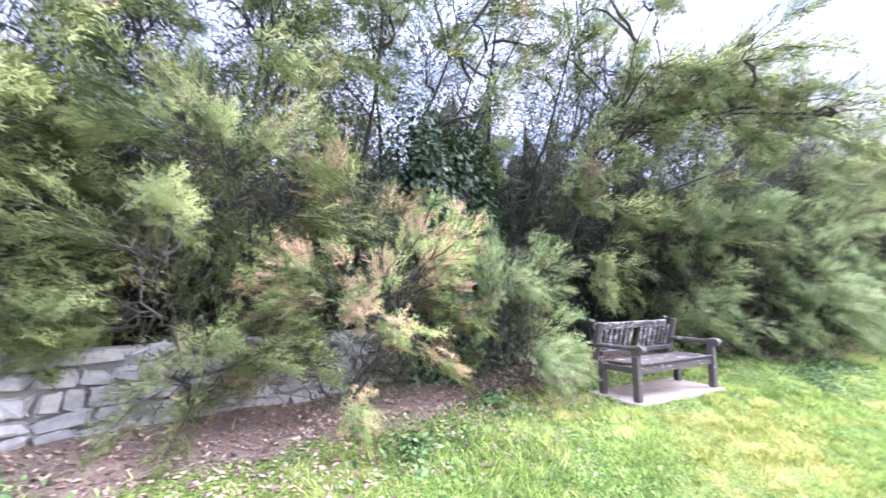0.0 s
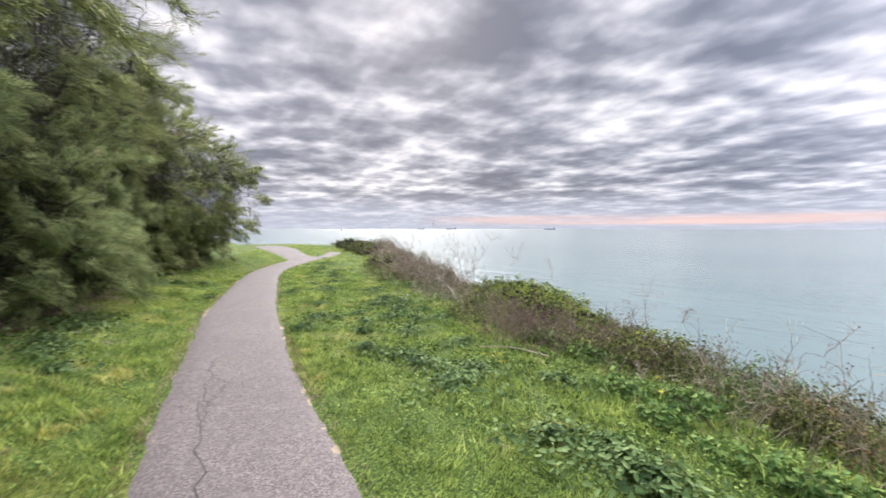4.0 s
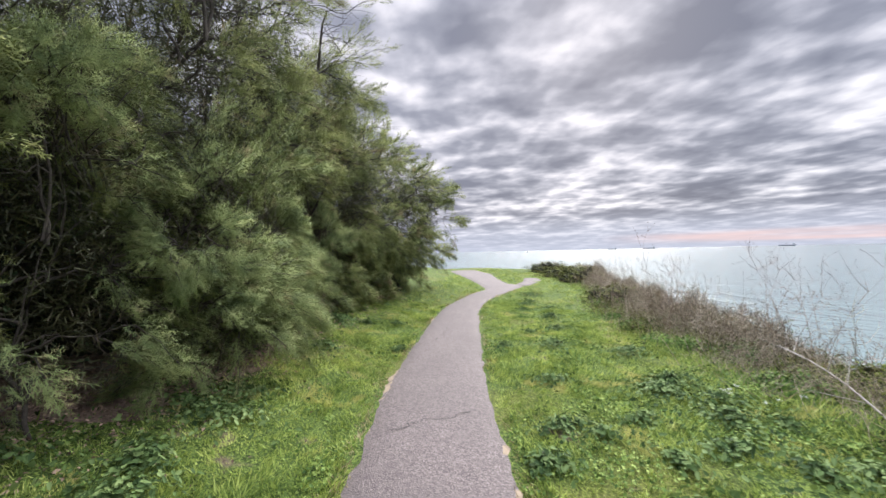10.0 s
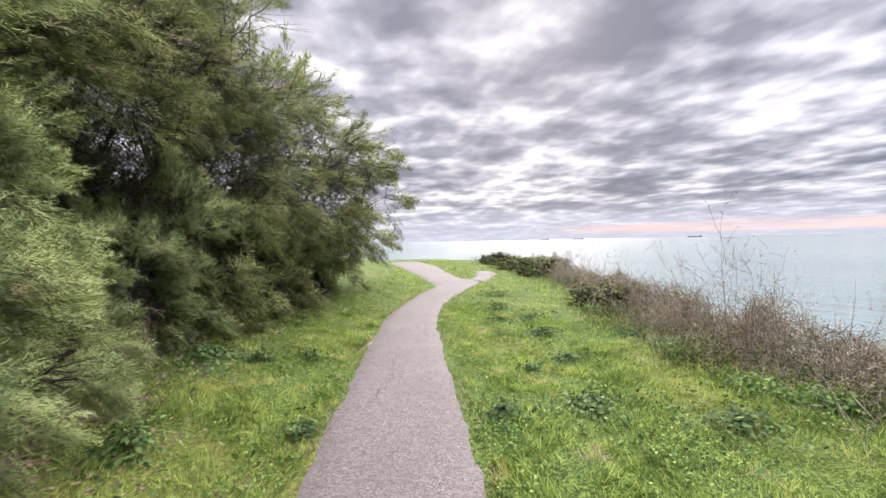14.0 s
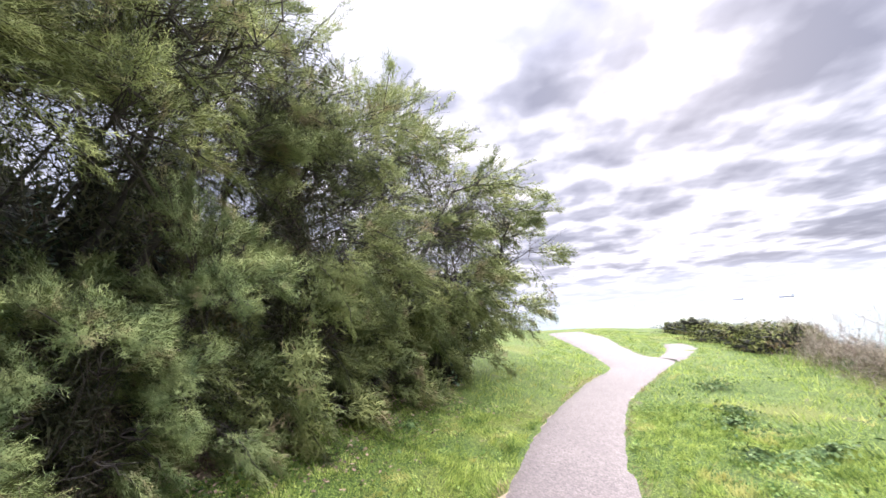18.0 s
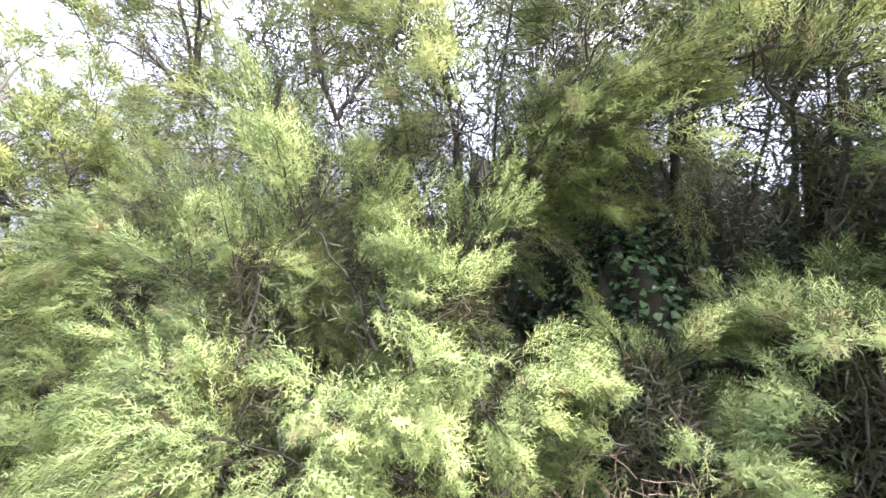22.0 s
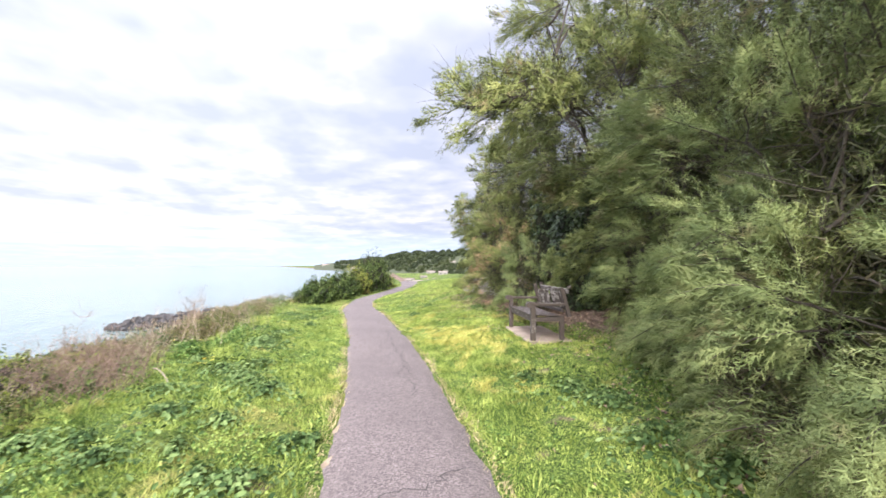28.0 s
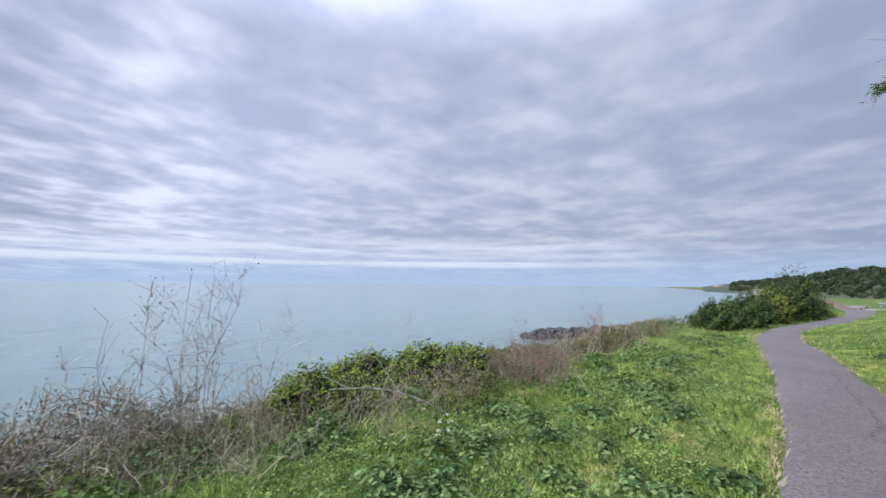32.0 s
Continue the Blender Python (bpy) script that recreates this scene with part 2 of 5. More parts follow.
def make_asphalt():
    m, n, p, out = material("worn_asphalt")
    where = spot(n)
    grit = n.add("ShaderNodeTexVoronoi", Scale=95.0)
    n.link(where, grit.inputs["Vector"])
    coarse = n.add("ShaderNodeTexVoronoi", Scale=38.0)
    n.link(where, coarse.inputs["Vector"])
    fine, mid, big = n.noise(where, 70.0, 3.0), n.noise(where, 4.0, 5.0, 0.65), n.noise(where, 0.7, 3.0)
    stone = n.ramp(grit.outputs["Color"], [(0.15, (0.045, 0.036, 0.035)), (0.5, (0.132, 0.104, 0.098)), (0.85, (0.30, 0.250, 0.237))])
    pale = n.ramp(n.maths("ADD", n.maths("MULTIPLY", fine, 0.6), n.maths("MULTIPLY", coarse.outputs["Color"], 0.4)), [(0.3, (0.088, 0.070, 0.067)), (0.7, (0.200, 0.162, 0.155))])
    col = n.mix(n.ramp(mid, [(0.35, (0.25, 0.25, 0.25)), (0.65, (0.75, 0.75, 0.75))]), stone, pale)
    col = n.mix(n.ramp(big, [(0.4, (0, 0, 0)), (0.7, (0.4, 0.4, 0.4))]), col, (0.095, 0.077, 0.074))
    n.link(col, p.inputs["Base Color"])
    p.inputs["Roughness"].default_value = 0.85
    bump(n, p, n.maths("ADD", n.maths("MULTIPLY", grit.outputs["Distance"], 0.8), fine), 0.6, 0.006)
    return m


def make_sea():
    m, n, p, out = material("sea_water")
    where = spot(n)
    squash = n.add("ShaderNodeMapping")
    squash.inputs["Rotation"].default_value = (0, 0, radians(18))
    squash.inputs["Scale"].default_value = (0.35, 1.0, 1.0)
    n.link(where, squash.inputs[0])
    swell, chop = n.noise(squash.outputs[0], 0.16, 4.0, 0.55), n.noise(squash.outputs[0], 1.1, 4.0, 0.6)
    broad = n.noise(squash.outputs[0], 0.012, 4.0)
    n.link(n.ramp(broad, [(0.35, (0.140, 0.190, 0.188)), (0.65, (0.19, 0.245, 0.235))]), p.inputs["Base Color"])
    p.inputs["Roughness"].default_value = 0.16
    p.inputs["IOR"].default_value = 1.33
    p.inputs["Specular IOR Level"].default_value = 0.22
    bump(n, p, n.maths("ADD", n.maths("MULTIPLY", swell, 2.0), n.maths("MULTIPLY", chop, 0.4)), 0.34, 0.4)
    return m


TURF, ASPHALT, SEA = make_ground_material(), make_asphalt(), make_sea()
TAMARISK = foliage_material("tamarisk_leaf", (0.098, 0.118, 0.050), (0.275, 0.315, 0.118), (0.47, 0.49, 0.190), (0.42, 0.30, 0.19), 0.60, 0.16, scale=2.6, speckle=0.14, gloss=0.06)
YOUNG = foliage_material("young_tamarisk_leaf", (0.118, 0.162, 0.070), (0.305, 0.370, 0.150), (0.47, 0.51, 0.215), (0.46, 0.37, 0.21), 0.61, 0.16, scale=5.0, speckle=0.14, gloss=0.06)
RUSTY = foliage_material("rust_tipped_leaf", (0.12, 0.16, 0.055), (0.28, 0.34, 0.11), (0.48, 0.50, 0.18), (0.68, 0.40, 0.27), 0.485, 0.12, scale=5.0, speckle=0.14, gloss=0.06)
# darker copy of the tamarisk leaf, with crown shade put into its colour
INNER = foliage_material("shade_dark_frond", (0.030, 0.032, 0.018), (0.066, 0.070, 0.034), (0.11, 0.105, 0.050), (0.12, 0.085, 0.060), 0.55, 0.15, scale=2.2)
# near-black colour of the added core shells, painted as the shade between leaves
SHADE_CORE = plain_material("inner_shade_dark", (0.010, 0.011, 0.006), (0.050, 0.048, 0.028), 16.0, 0.95, 1.0, 0.06)
IVY = foliage_material("ivy_leaf", (0.011, 0.028, 0.012), (0.034, 0.075, 0.028), (0.11, 0.17, 0.08), None, 0.7, 0.12, 0.3, 2.5, 0.4)
EVERGREEN = foliage_material("evergreen_leaf", (0.020, 0.036, 0.016), (0.055, 0.085, 0.036), (0.12, 0.16, 0.075), None, 0.7, 0.1, 0.4, 2.5, 0.4)
BRAMBLE = foliage_material("bramble_leaf", (0.030, 0.050, 0.010), (0.155, 0.215, 0.034), (0.37, 0.42, 0.075), (0.22, 0.15, 0.06), 0.60, 0.22, 0.65, 3.2, 0.4, 0.08)
WEED = foliage_material("weed_leaf", (0.035, 0.066, 0.022), (0.110, 0.175, 0.055), (0.24, 0.32, 0.12), None, 0.7, 0.15, 0.7, 3.0, 0.4, 0.1)
LUSH = foliage_material("lush_weed_leaf", (0.045, 0.095, 0.024), (0.130, 0.225, 0.055), (0.29, 0.39, 0.11), None, 0.7, 0.25, 0.6, 3.0, 0.45, 0.12)
SHRUB = foliage_material("shrub_leaf", (0.018, 0.032, 0.011), (0.058, 0.088, 0.026), (0.14, 0.18, 0.05), (0.15, 0.11, 0.04), 0.66, 0.15, 0.7, 1.6, 0.4, 0.08)
GOLDEN = foliage_material("yellowing_shrub_leaf", (0.040, 0.058, 0.014), (0.135, 0.160, 0.032), (0.30, 0.30, 0.06), (0.20, 0.13, 0.05), 0.62, 0.15, 0.7, 1.8, 0.4, 0.08)
OLIVE = foliage_material("olive_scrub_leaf", (0.026, 0.030, 0.011), (0.095, 0.108, 0.032), (0.27, 0.28, 0.085), (0.20, 0.12, 0.07), 0.58, 0.12, 0.7, 3.0, 0.4, 0.08)
GRASS = foliage_material("grass_blade", (0.075, 0.135, 0.034), (0.310, 0.405, 0.090), (0.64, 0.70, 0.21), (0.70, 0.60, 0.24), 0.59, 0.42, 0.6, 2.2, 0.36, 0.15)
DRY = plain_material("dry_stem", (0.18, 0.135, 0.10), (0.54, 0.44, 0.33), 6.0, 0.9, 0.2, each=0.5)
BARK = plain_material("grey_bark", (0.022, 0.018, 0.014), (0.10, 0.082, 0.066), 14.0, 0.9, 0.8, 0.01)


# ---- meshes ----
def part(name, bm, mat, parent=None, label="", smooth=False):
    me = bpy.data.meshes.new(name)
    bm.to_mesh(me)
    bm.free()
    me.materials.append(mat)
    if smooth:
        me.polygons.foreach_set("use_smooth", [True] * len(me.polygons))
    ob = new(name, me)
    ob.parent = parent
    if label:
        tagged(ob, label)
    return ob


def bulk(name, verts, tris, mat, parent=None, label="", smooth=False, normals=None):
    """One mesh object out of arrays of points and triangles; soft foliage brings its own rounded normals."""
    verts, tris = np.asarray(verts, np.float32).reshape(-1, 3), np.asarray(tris, np.int32).reshape(-1, 3)
    if normals is not None:
        normals, smooth = np.asarray(normals, np.float32), True
        a, b, c = verts[tris[:, 0]], verts[tris[:, 1]], verts[tris[:, 2]]
        away = np.sum(np.cross(b - a, c - a) * normals[tris[:, 0]], 1) < 0
        tris[away] = tris[away][:, ::-1]
    me = bpy.data.meshes.new(name)
    me.vertices.add(len(verts))
    me.vertices.foreach_set("co", verts.ravel())
    me.loops.add(tris.size)
    me.loops.foreach_set("vertex_index", tris.ravel())
    me.polygons.add(len(tris))
    me.polygons.foreach_set("loop_start", np.arange(0, tris.size, 3, dtype=np.int32))
    me.polygons.foreach_set("use_smooth", np.full(len(tris), smooth))
    me.update(calc_edges=True)
    if normals is not None:
        me.attributes.new("custom_normal", "FLOAT_VECTOR", "POINT").data.foreach_set("vector", normals.ravel())
    me.materials.append(mat)
    ob = new(name, me)
    ob.parent = parent
    if label:
        tagged(ob, label)
    return ob


def thing(name, label, category, at=(0, 0, 0), turn=0.0, group="", kind=""):
    ob = new(name)
    ob.matrix_world = pose(*at, 0, 0, turn)
    return tagged(ob, label, category, group, kind)


def unit(v):
    return v / (np.linalg.norm(v, axis=-1, keepdims=True) + 1e-9)


def frames_along(way, rng):
    """Rotations whose third column is the given way, turned at random about it."""
    z = unit(way)
    side = unit(np.cross(z, rng.normal(size=z.shape)))
    return np.stack([side, np.cross(z, side), z], -1)


def scatter(tv, tf, at, rot, size):
    """Copies of a small pattern, laid into one pair of arrays."""
    v = np.einsum("nij,kj->nki", rot * size[:, None, None], tv) + at[:, None, :]
    f = tf[None] + (np.arange(len(at)) * len(tv))[:, None, None]
    return v.reshape(-1, 3), f.reshape(-1, 3)


def merge(pieces):
    vs, fs, k = [], [], 0
    for v, f in pieces:
        vs.append(v)
        fs.append(f + k)
        k += len(v)
    return np.concatenate(vs), np.concatenate(fs)


def tubes(lines, radii, sides=5):
    """Tapered tubes along poly-lines; lines (n, k, 3), radii (n, k)."""
    lines = np.asarray(lines, float)
    n, k, _ = lines.shape
    way = unit(np.gradient(lines, axis=1))
    ref = np.where(np.abs(way[..., 2:3]) > 0.9, np.array([1.0, 0, 0]), np.array([0, 0, 1.0]))
    a = unit(np.cross(way, ref))
    b = np.cross(way, a)
    ang = np.arange(sides) * 2 * np.pi / sides
    ring = lines[:, :, None] + radii[:, :, None, None] * (a[:, :, None] * np.cos(ang)[:, None] + b[:, :, None] * np.sin(ang)[:, None])
    i, j = np.meshgrid(np.arange(k - 1), np.arange(sides), indexing="ij")
    p, q = i * sides + j, i * sides + (j + 1) % sides
    f = np.concatenate([np.stack([p, q, q + sides], -1), np.stack([p, q + sides, p + sides], -1)]).reshape(-1, 3)
    f = f[None] + (np.arange(n) * k * sides)[:, None, None]
    return ring.reshape(-1, 3), f.reshape(-1, 3)


def box(bm, size, at=(0, 0, 0), rot=None, bevel=0.006):
    made = bmesh.ops.create_cube(bm, size=1.0)["verts"]
    bmesh.ops.scale(bm, vec=size, verts=made)
    if bevel:
        edges = list({e for v in made for e in v.link_edges})
        made = list({v for f in bmesh.ops.bevel(bm, geom=edges, offset=bevel, segments=2, affect="EDGES", profile=0.6)["faces"] for v in f.verts} | {v for v in made if v.is_valid})
    if rot:
        bmesh.ops.rotate(bm, matrix=Euler([radians(a) for a in rot]).to_matrix(), verts=made)
    bmesh.ops.translate(bm, vec=at, verts=made)
    return made


# ---- the plan ----
INLAND = [(60, -22), (25, -10.2), (15.5, -5.6), (13, -4.0), (9.9, -2.5), (7.6, -1.9), (4.4, -1.5), (2.5, -1.15), (0.3, -0.8), (-1.8, -0.3), (-3.8, 0.2),
          (-5.7, 0.68), (-7.4, 1.3), (-9.6, 2.1), (-11.5, 2.85), (-13, 3.6), (-15, 4.8), (-16.6, 6.0), (-18.5, 6.5), (-22.5, 7.3), (-33, 9.0), (-60, 13)]
SEAWARD = [(60, -20), (21, -7.3), (13.2, -3.2), (10.5, -1.7), (7.0, -0.6), (4, -0.15), (1.7, 0.25), (0.5, 0.5), (-1.9, 1.0), (-4.3, 1.65),
           (-6.1, 2.2), (-8.5, 3.0), (-10.9, 3.8), (-13.2, 4.95), (-15.2, 6.5), (-17.0, 8.0), (-17.6, 8.4), (-18.3, 8.05), (-19.3, 8.2), (-22, 8.9), (-26.8, 10.4), (-33, 11.4), (-60, 15.5)]
CLIFF = [(400, -150), (120, -42), (60, -18), (30, -9.0), (20, -4.2), (14, -0.9), (9, 1.9), (5, 3.1), (3.2, 3.5), (1.5, 3.9), (0, 4.5), (-2.5, 5.9), (-5, 6.1), (-8, 7.1),
         (-12, 9.3), (-16, 11.2), (-20, 14.0), (-26, 16.0), (-34, 15.0), (-40, 11), (-44, 4), (-48, -10), (-60, -60)]
HEDGE = [(40, -21), (25, -15.5), (14, -9.6), (9, -7.2), (5, -4.8), (2, -4.2), (-1, -3.9), (-3, -3.3), (-5, -2.2), (-7, -1.45), (-9, -0.9), (-11.5, 0.1), (-14, 1.6), (-16, 3.0), (-60, 20)]


def line_y(line, x):
    a = np.array(sorted(line), float)
    return np.interp(x, a[:, 0], a[:, 1])


def wobble(x, y, s):
    return np.sin(x * 1.7 * s + 1.3 * np.sin(y * 2.1 * s)) * 0.5 + np.sin(y * 2.9 * s + 2.2 * np.sin(x * 1.1 * s)) * 0.5


def ground_z(x, y):
    x, y = np.asarray(x, float), np.asarray(y, float)
    u = np.maximum(line_y(INLAND, x) - y - 0.3, 0)
    z = 0.9 * np.tanh(0.19 * u)
    # dug level for the bench's slab
    c, sn = math.cos(radians(-20)), math.sin(radians(-20))
    along, across = (x + 1.47) * c + (y + 2.12) * sn, (y + 2.12) * c - (x + 1.47) * sn
    dug = np.clip(1 - np.maximum(np.abs(along - 0.78) - 0.95, np.abs(across + 0.28) - 0.50) / 0.4, 0, 1)
    z = z + (0.236 - z) * dug
    d = y - line_y(CLIFF, x)
    fall = np.clip(d / 7.0, 0, 1)
    z = z - 9.5 * fall * fall * (3 - 2 * fall) * 1.0
    d2 = np.clip((-38 - x) / 12.0, 0, 1)
    z = np.minimum(z, z - 10 * d2 * d2 * (3 - 2 * d2) + 0)
    d3 = np.clip((x - 27) / 45.0, 0, 1)
    z = np.where(y < line_y(CLIFF, x), z - 4.5 * d3 * d3 * (3 - 2 * d3), z)
    verge = np.clip(np.maximum(u / 0.4, (y - line_y(SEAWARD, x)) / 0.4), 0, 1)
    return z + verge * (0.03 * wobble(x, y, 1.0) + 0.015 * wobble(x + 5, y, 3.3) + 0.02) - 0.012


SEA_LEVEL = -7.2


def make_ground():
    ax = np.concatenate([[-3000, -1200, -500, -200, -100, -70, -55], np.arange(-48, -20, 0.8), np.arange(-20, 16, 0.16), np.arange(16, 40, 0.8), [45, 55, 70, 100, 150, 250, 500, 1200, 3000]])
    ay = np.concatenate([[-3000, -1200, -500, -200, -100, -60, -40], np.arange(-30, -9, 0.8), np.arange(-9, 13, 0.16), np.arange(13, 30, 0.8), [35, 50, 80, 120]])
    X, Y = np.meshgrid(ax, ay, indexing="ij")
    Z = ground_z(X, Y)
    v = np.stack([X, Y, Z], -1).reshape(-1, 3)
    i, j = np.meshgrid(np.arange(len(ax) - 1), np.arange(len(ay) - 1), indexing="ij")
    a = (i * len(ay) + j).ravel()
    b = a + len(ay)
    f = np.concatenate([np.stack([a, b, b + 1], -1), np.stack([a, b + 1, a + 1], -1)])
    ob = bulk("ground", v, f, TURF, smooth=True)
    bare = np.clip((line_y(HEDGE, X) + np.where(X > 1.5, 1.05, np.where((X > -8.2) & (X < -4.5), 1.7, 1.1)) - Y) / 1.2, 0, 1) * np.clip((X + 11.5) / 1.5, 0, 1) * np.clip((Y - line_y(HEDGE, X) + 5.0) / 1.0, 0, 1) + 0.5 * np.clip((Y - line_y(CLIFF, X)) / 1.0, 0, 2)
    ob.data.attributes.new("bare", "FLOAT", "POINT").data.foreach_set("value", bare.ravel().astype(np.float32))
    return tagged(ob, "uneven green turf with bare earth under the trees", "ground", kind="structure")


def strip(name, left, right, lift, step=0.12, thick=0.05, mat=None, ragged=1.0):
    """A paved strip between two edge lines, with ragged edges and a real thickness."""
    def along(line):
        line = np.array(line, float)
        s = np.concatenate([[0], np.cumsum(np.linalg.norm(np.diff(line, axis=0), axis=1))])
        t = np.linspace(0, 1, int(s[-1] / step))
        p = np.stack([np.interp(t * s[-1], s, line[:, k]) for k in (0, 1)], -1)
        kern = np.ones(9) / 9
        pad = np.pad(p, ((4, 4), (0, 0)), mode="edge")
        return np.stack([np.convolve(pad[:, k], kern, "valid") for k in (0, 1)], -1)
    L, R = along(left), along(right)
    n = min(len(L), len(R))
    L, R = L[np.linspace(0, len(L) - 1, n).astype(int)], R[np.linspace(0, len(R) - 1, n).astype(int)]
    rng = np.random.default_rng(5)
    rag = lambda p: ragged * 0.025 * wobble(p[:, 0] * 2, p[:, 1] * 2, 2.3) + ragged * 0.012 * rng.normal(size=len(p))
    nrm = unit(R - L)
    L, R = L + nrm * rag(L)[:, None], R + nrm * rag(R)[:, None]
    cols = 9
    w = np.linspace(0, 1, cols)[None, :, None]
    P = L[:, None] * (1 - w) + R[:, None] * w
    z = lift + 0.012 * np.sin(w[..., 0] * np.pi) + 0.006 * wobble(P[..., 0], P[..., 1], 1.4)
    z = np.minimum(z, ground_z(P[..., 0], P[..., 1]) + 0.06)
    z[:, 0] -= thick
    z[:, -1] -= thick
    v = np.concatenate([P, z[..., None]], -1).reshape(-1, 3)
    i, j = np.meshgrid(np.arange(n - 1), np.arange(cols - 1), indexing="ij")
    a = (i * cols + j).ravel()
    f = np.concatenate([np.stack([a, a + cols, a + cols + 1], -1), np.stack([a, a + cols + 1, a + 1], -1)])[:, ::-1]
    return tagged(bulk(name, v, f, mat or ASPHALT, smooth=True), "worn grey asphalt footpath with ragged edges", "footpath", kind="structure")


make_ground()
strip("footpath", INLAND[:-1], SEAWARD[:-1], 0.015)
SPUR_INLAND = [(-17.9, 7.9), (-18.5, 8.35), (-19.4, 9.0), (-20.4, 9.6), (-21.6, 10.1)]
SPUR_SEAWARD = [(-17.0, 8.0), (-17.7, 8.75), (-18.7, 9.6), (-19.9, 10.4), (-21.3, 10.9)]
tagged(strip("footpath_spur", SPUR_INLAND, SPUR_SEAWARD, 0.021), "worn asphalt spur that forks off towards the point")
SAND = plain_material("sandy_soil", (0.16, 0.115, 0.078), (0.42, 0.33, 0.23), 9.0, 0.95, 0.7, 0.01)
tagged(strip("path_verge", [(x, y - 0.035 - 0.03 * math.sin(x * 1.9)) for x, y in INLAND[:-1]], [(x, y + 0.025 + 0.025 * math.sin(x * 2.3)) for x, y in SEAWARD[:-1]], -0.004, mat=SAND, ragged=2.2), "worn sandy edge along the footpath", "verge")


def make_cracks():
    """Dark tar-filled cracks that wander along the asphalt."""
    rng = np.random.default_rng(41)
    tar = plain_material("crack_filling", (0.030, 0.027, 0.025), (0.075, 0.068, 0.06), 30.0, 0.9, 0.4)
    for (x0, y0), (x1, y1), wide in (((2.3, -0.75), (-1.4, -0.05), 0.0048), ((-0.9, -0.1), (-2.6, 0.35), 0.0048), ((-4.3, 0.55), (-4.5, 1.4), 0.0048), ((-7.6, 1.75), (-8.9, 2.35), 0.0048),
                                     ((4.6, -1.0), (3.0, -0.8), 0.0048), ((-1.3, 0.0), (-1.9, 0.2), 0.0048)):
        k = 26
        t = np.linspace(0, 1, k)[:, None]
        p = np.array([x0, y0]) * (1 - t) + np.array([x1, y1]) * t
        p += np.cumsum(rng.normal(0, 0.022, (k, 2)), 0) * np.sin(t * np.pi) + rng.normal(0, 0.014, (k, 2))
        d = unit(np.gradient(p, axis=0))
        s3 = np.stack([-d[:, 1], d[:, 0]], -1) * (wide * rng.uniform(0.3, 1.6, k))[:, None]
        lift = 0.015 + 0.0135 + 0.006 * wobble(p[:, 0], p[:, 1], 1.4)
        v = np.stack([np.concatenate([p - s3, lift[:, None]], 1), np.concatenate([p + s3, lift[:, None]], 1)], 1).reshape(-1, 3)
        i = np.arange(k - 1) * 2
        f = np.concatenate([np.stack([i, i + 1, i + 3], -1), np.stack([i, i + 3, i + 2], -1)])
        tagged(bulk("path_crack", v, f, tar), "thin dark crack in the asphalt", "crack", "cracks in the path", "structure")


make_cracks()


def make_sea_sheet():
    r = np.concatenate([[0], np.geomspace(5, 4800, 60)])
    a = np.linspace(0, 2 * np.pi, 97)
    R, A = np.meshgrid(r, a, indexing="ij")
    v = np.stack([R * np.cos(A) + 0, R * np.sin(A) + 20, np.full_like(R, SEA_LEVEL)], -1).reshape(-1, 3)
    i, j = np.meshgrid(np.arange(len(r) - 1), np.arange(96), indexing="ij")
    p = (i * 97 + j).ravel()
    f = np.concatenate([np.stack([p, p + 97, p + 98], -1), np.stack([p, p + 98, p + 1], -1)])
    return tagged(bulk("water", v, f, SEA, smooth=True), "calm grey-green sea with small waves", "sea", kind="structure")


make_sea_sheet()


# ---- tamarisk trees along the inland side ----
def spray_pattern(rng, branchlets=17, wide=0.012, sides=2, reach=0.26):
    """A feathery lance-shaped plume one unit long, growing along +z and nodding at its tip."""
    v, f = [], []

    def rib(h):
        return np.array([0.16 * h * h, 0.03 * math.sin(5 * h), h])

    def blade(a, b, w):
        side = unit(np.cross(b - a, rng.normal(size=3)))
        k = len(v)
        v.extend([a + side * w, a - side * w, b])
        f.append((k, k + 1, k + 2))
    blade(np.zeros(3), rib(0.55), wide * 0.7)
    blade(rib(0.5), rib(1.0), wide * 0.6)
    for i in range(branchlets):
        h = 0.05 + 0.90 * i / branchlets
        ang = i * 2.4 + rng.uniform(-0.4, 0.4)
        ln = reach * (0.45 + 0.85 * math.sin(math.pi * min(1.0, 0.18 + 0.8 * h))) * rng.uniform(0.75, 1.25)
        way = unit(np.array([math.cos(ang) * 0.66 + 0.12, math.sin(ang) * 0.66, 0.74]))
        a = rib(h)
        blade(a, a + way * ln, wide)
        for q in rng.uniform(0.2, 0.75, sides):
            blade(a + way * ln * q, a + way * ln * q + unit(rng.normal(size=3) * 0.5 + way) * ln * 0.62, wide * 0.9)
    return np.array(v), np.array(f)


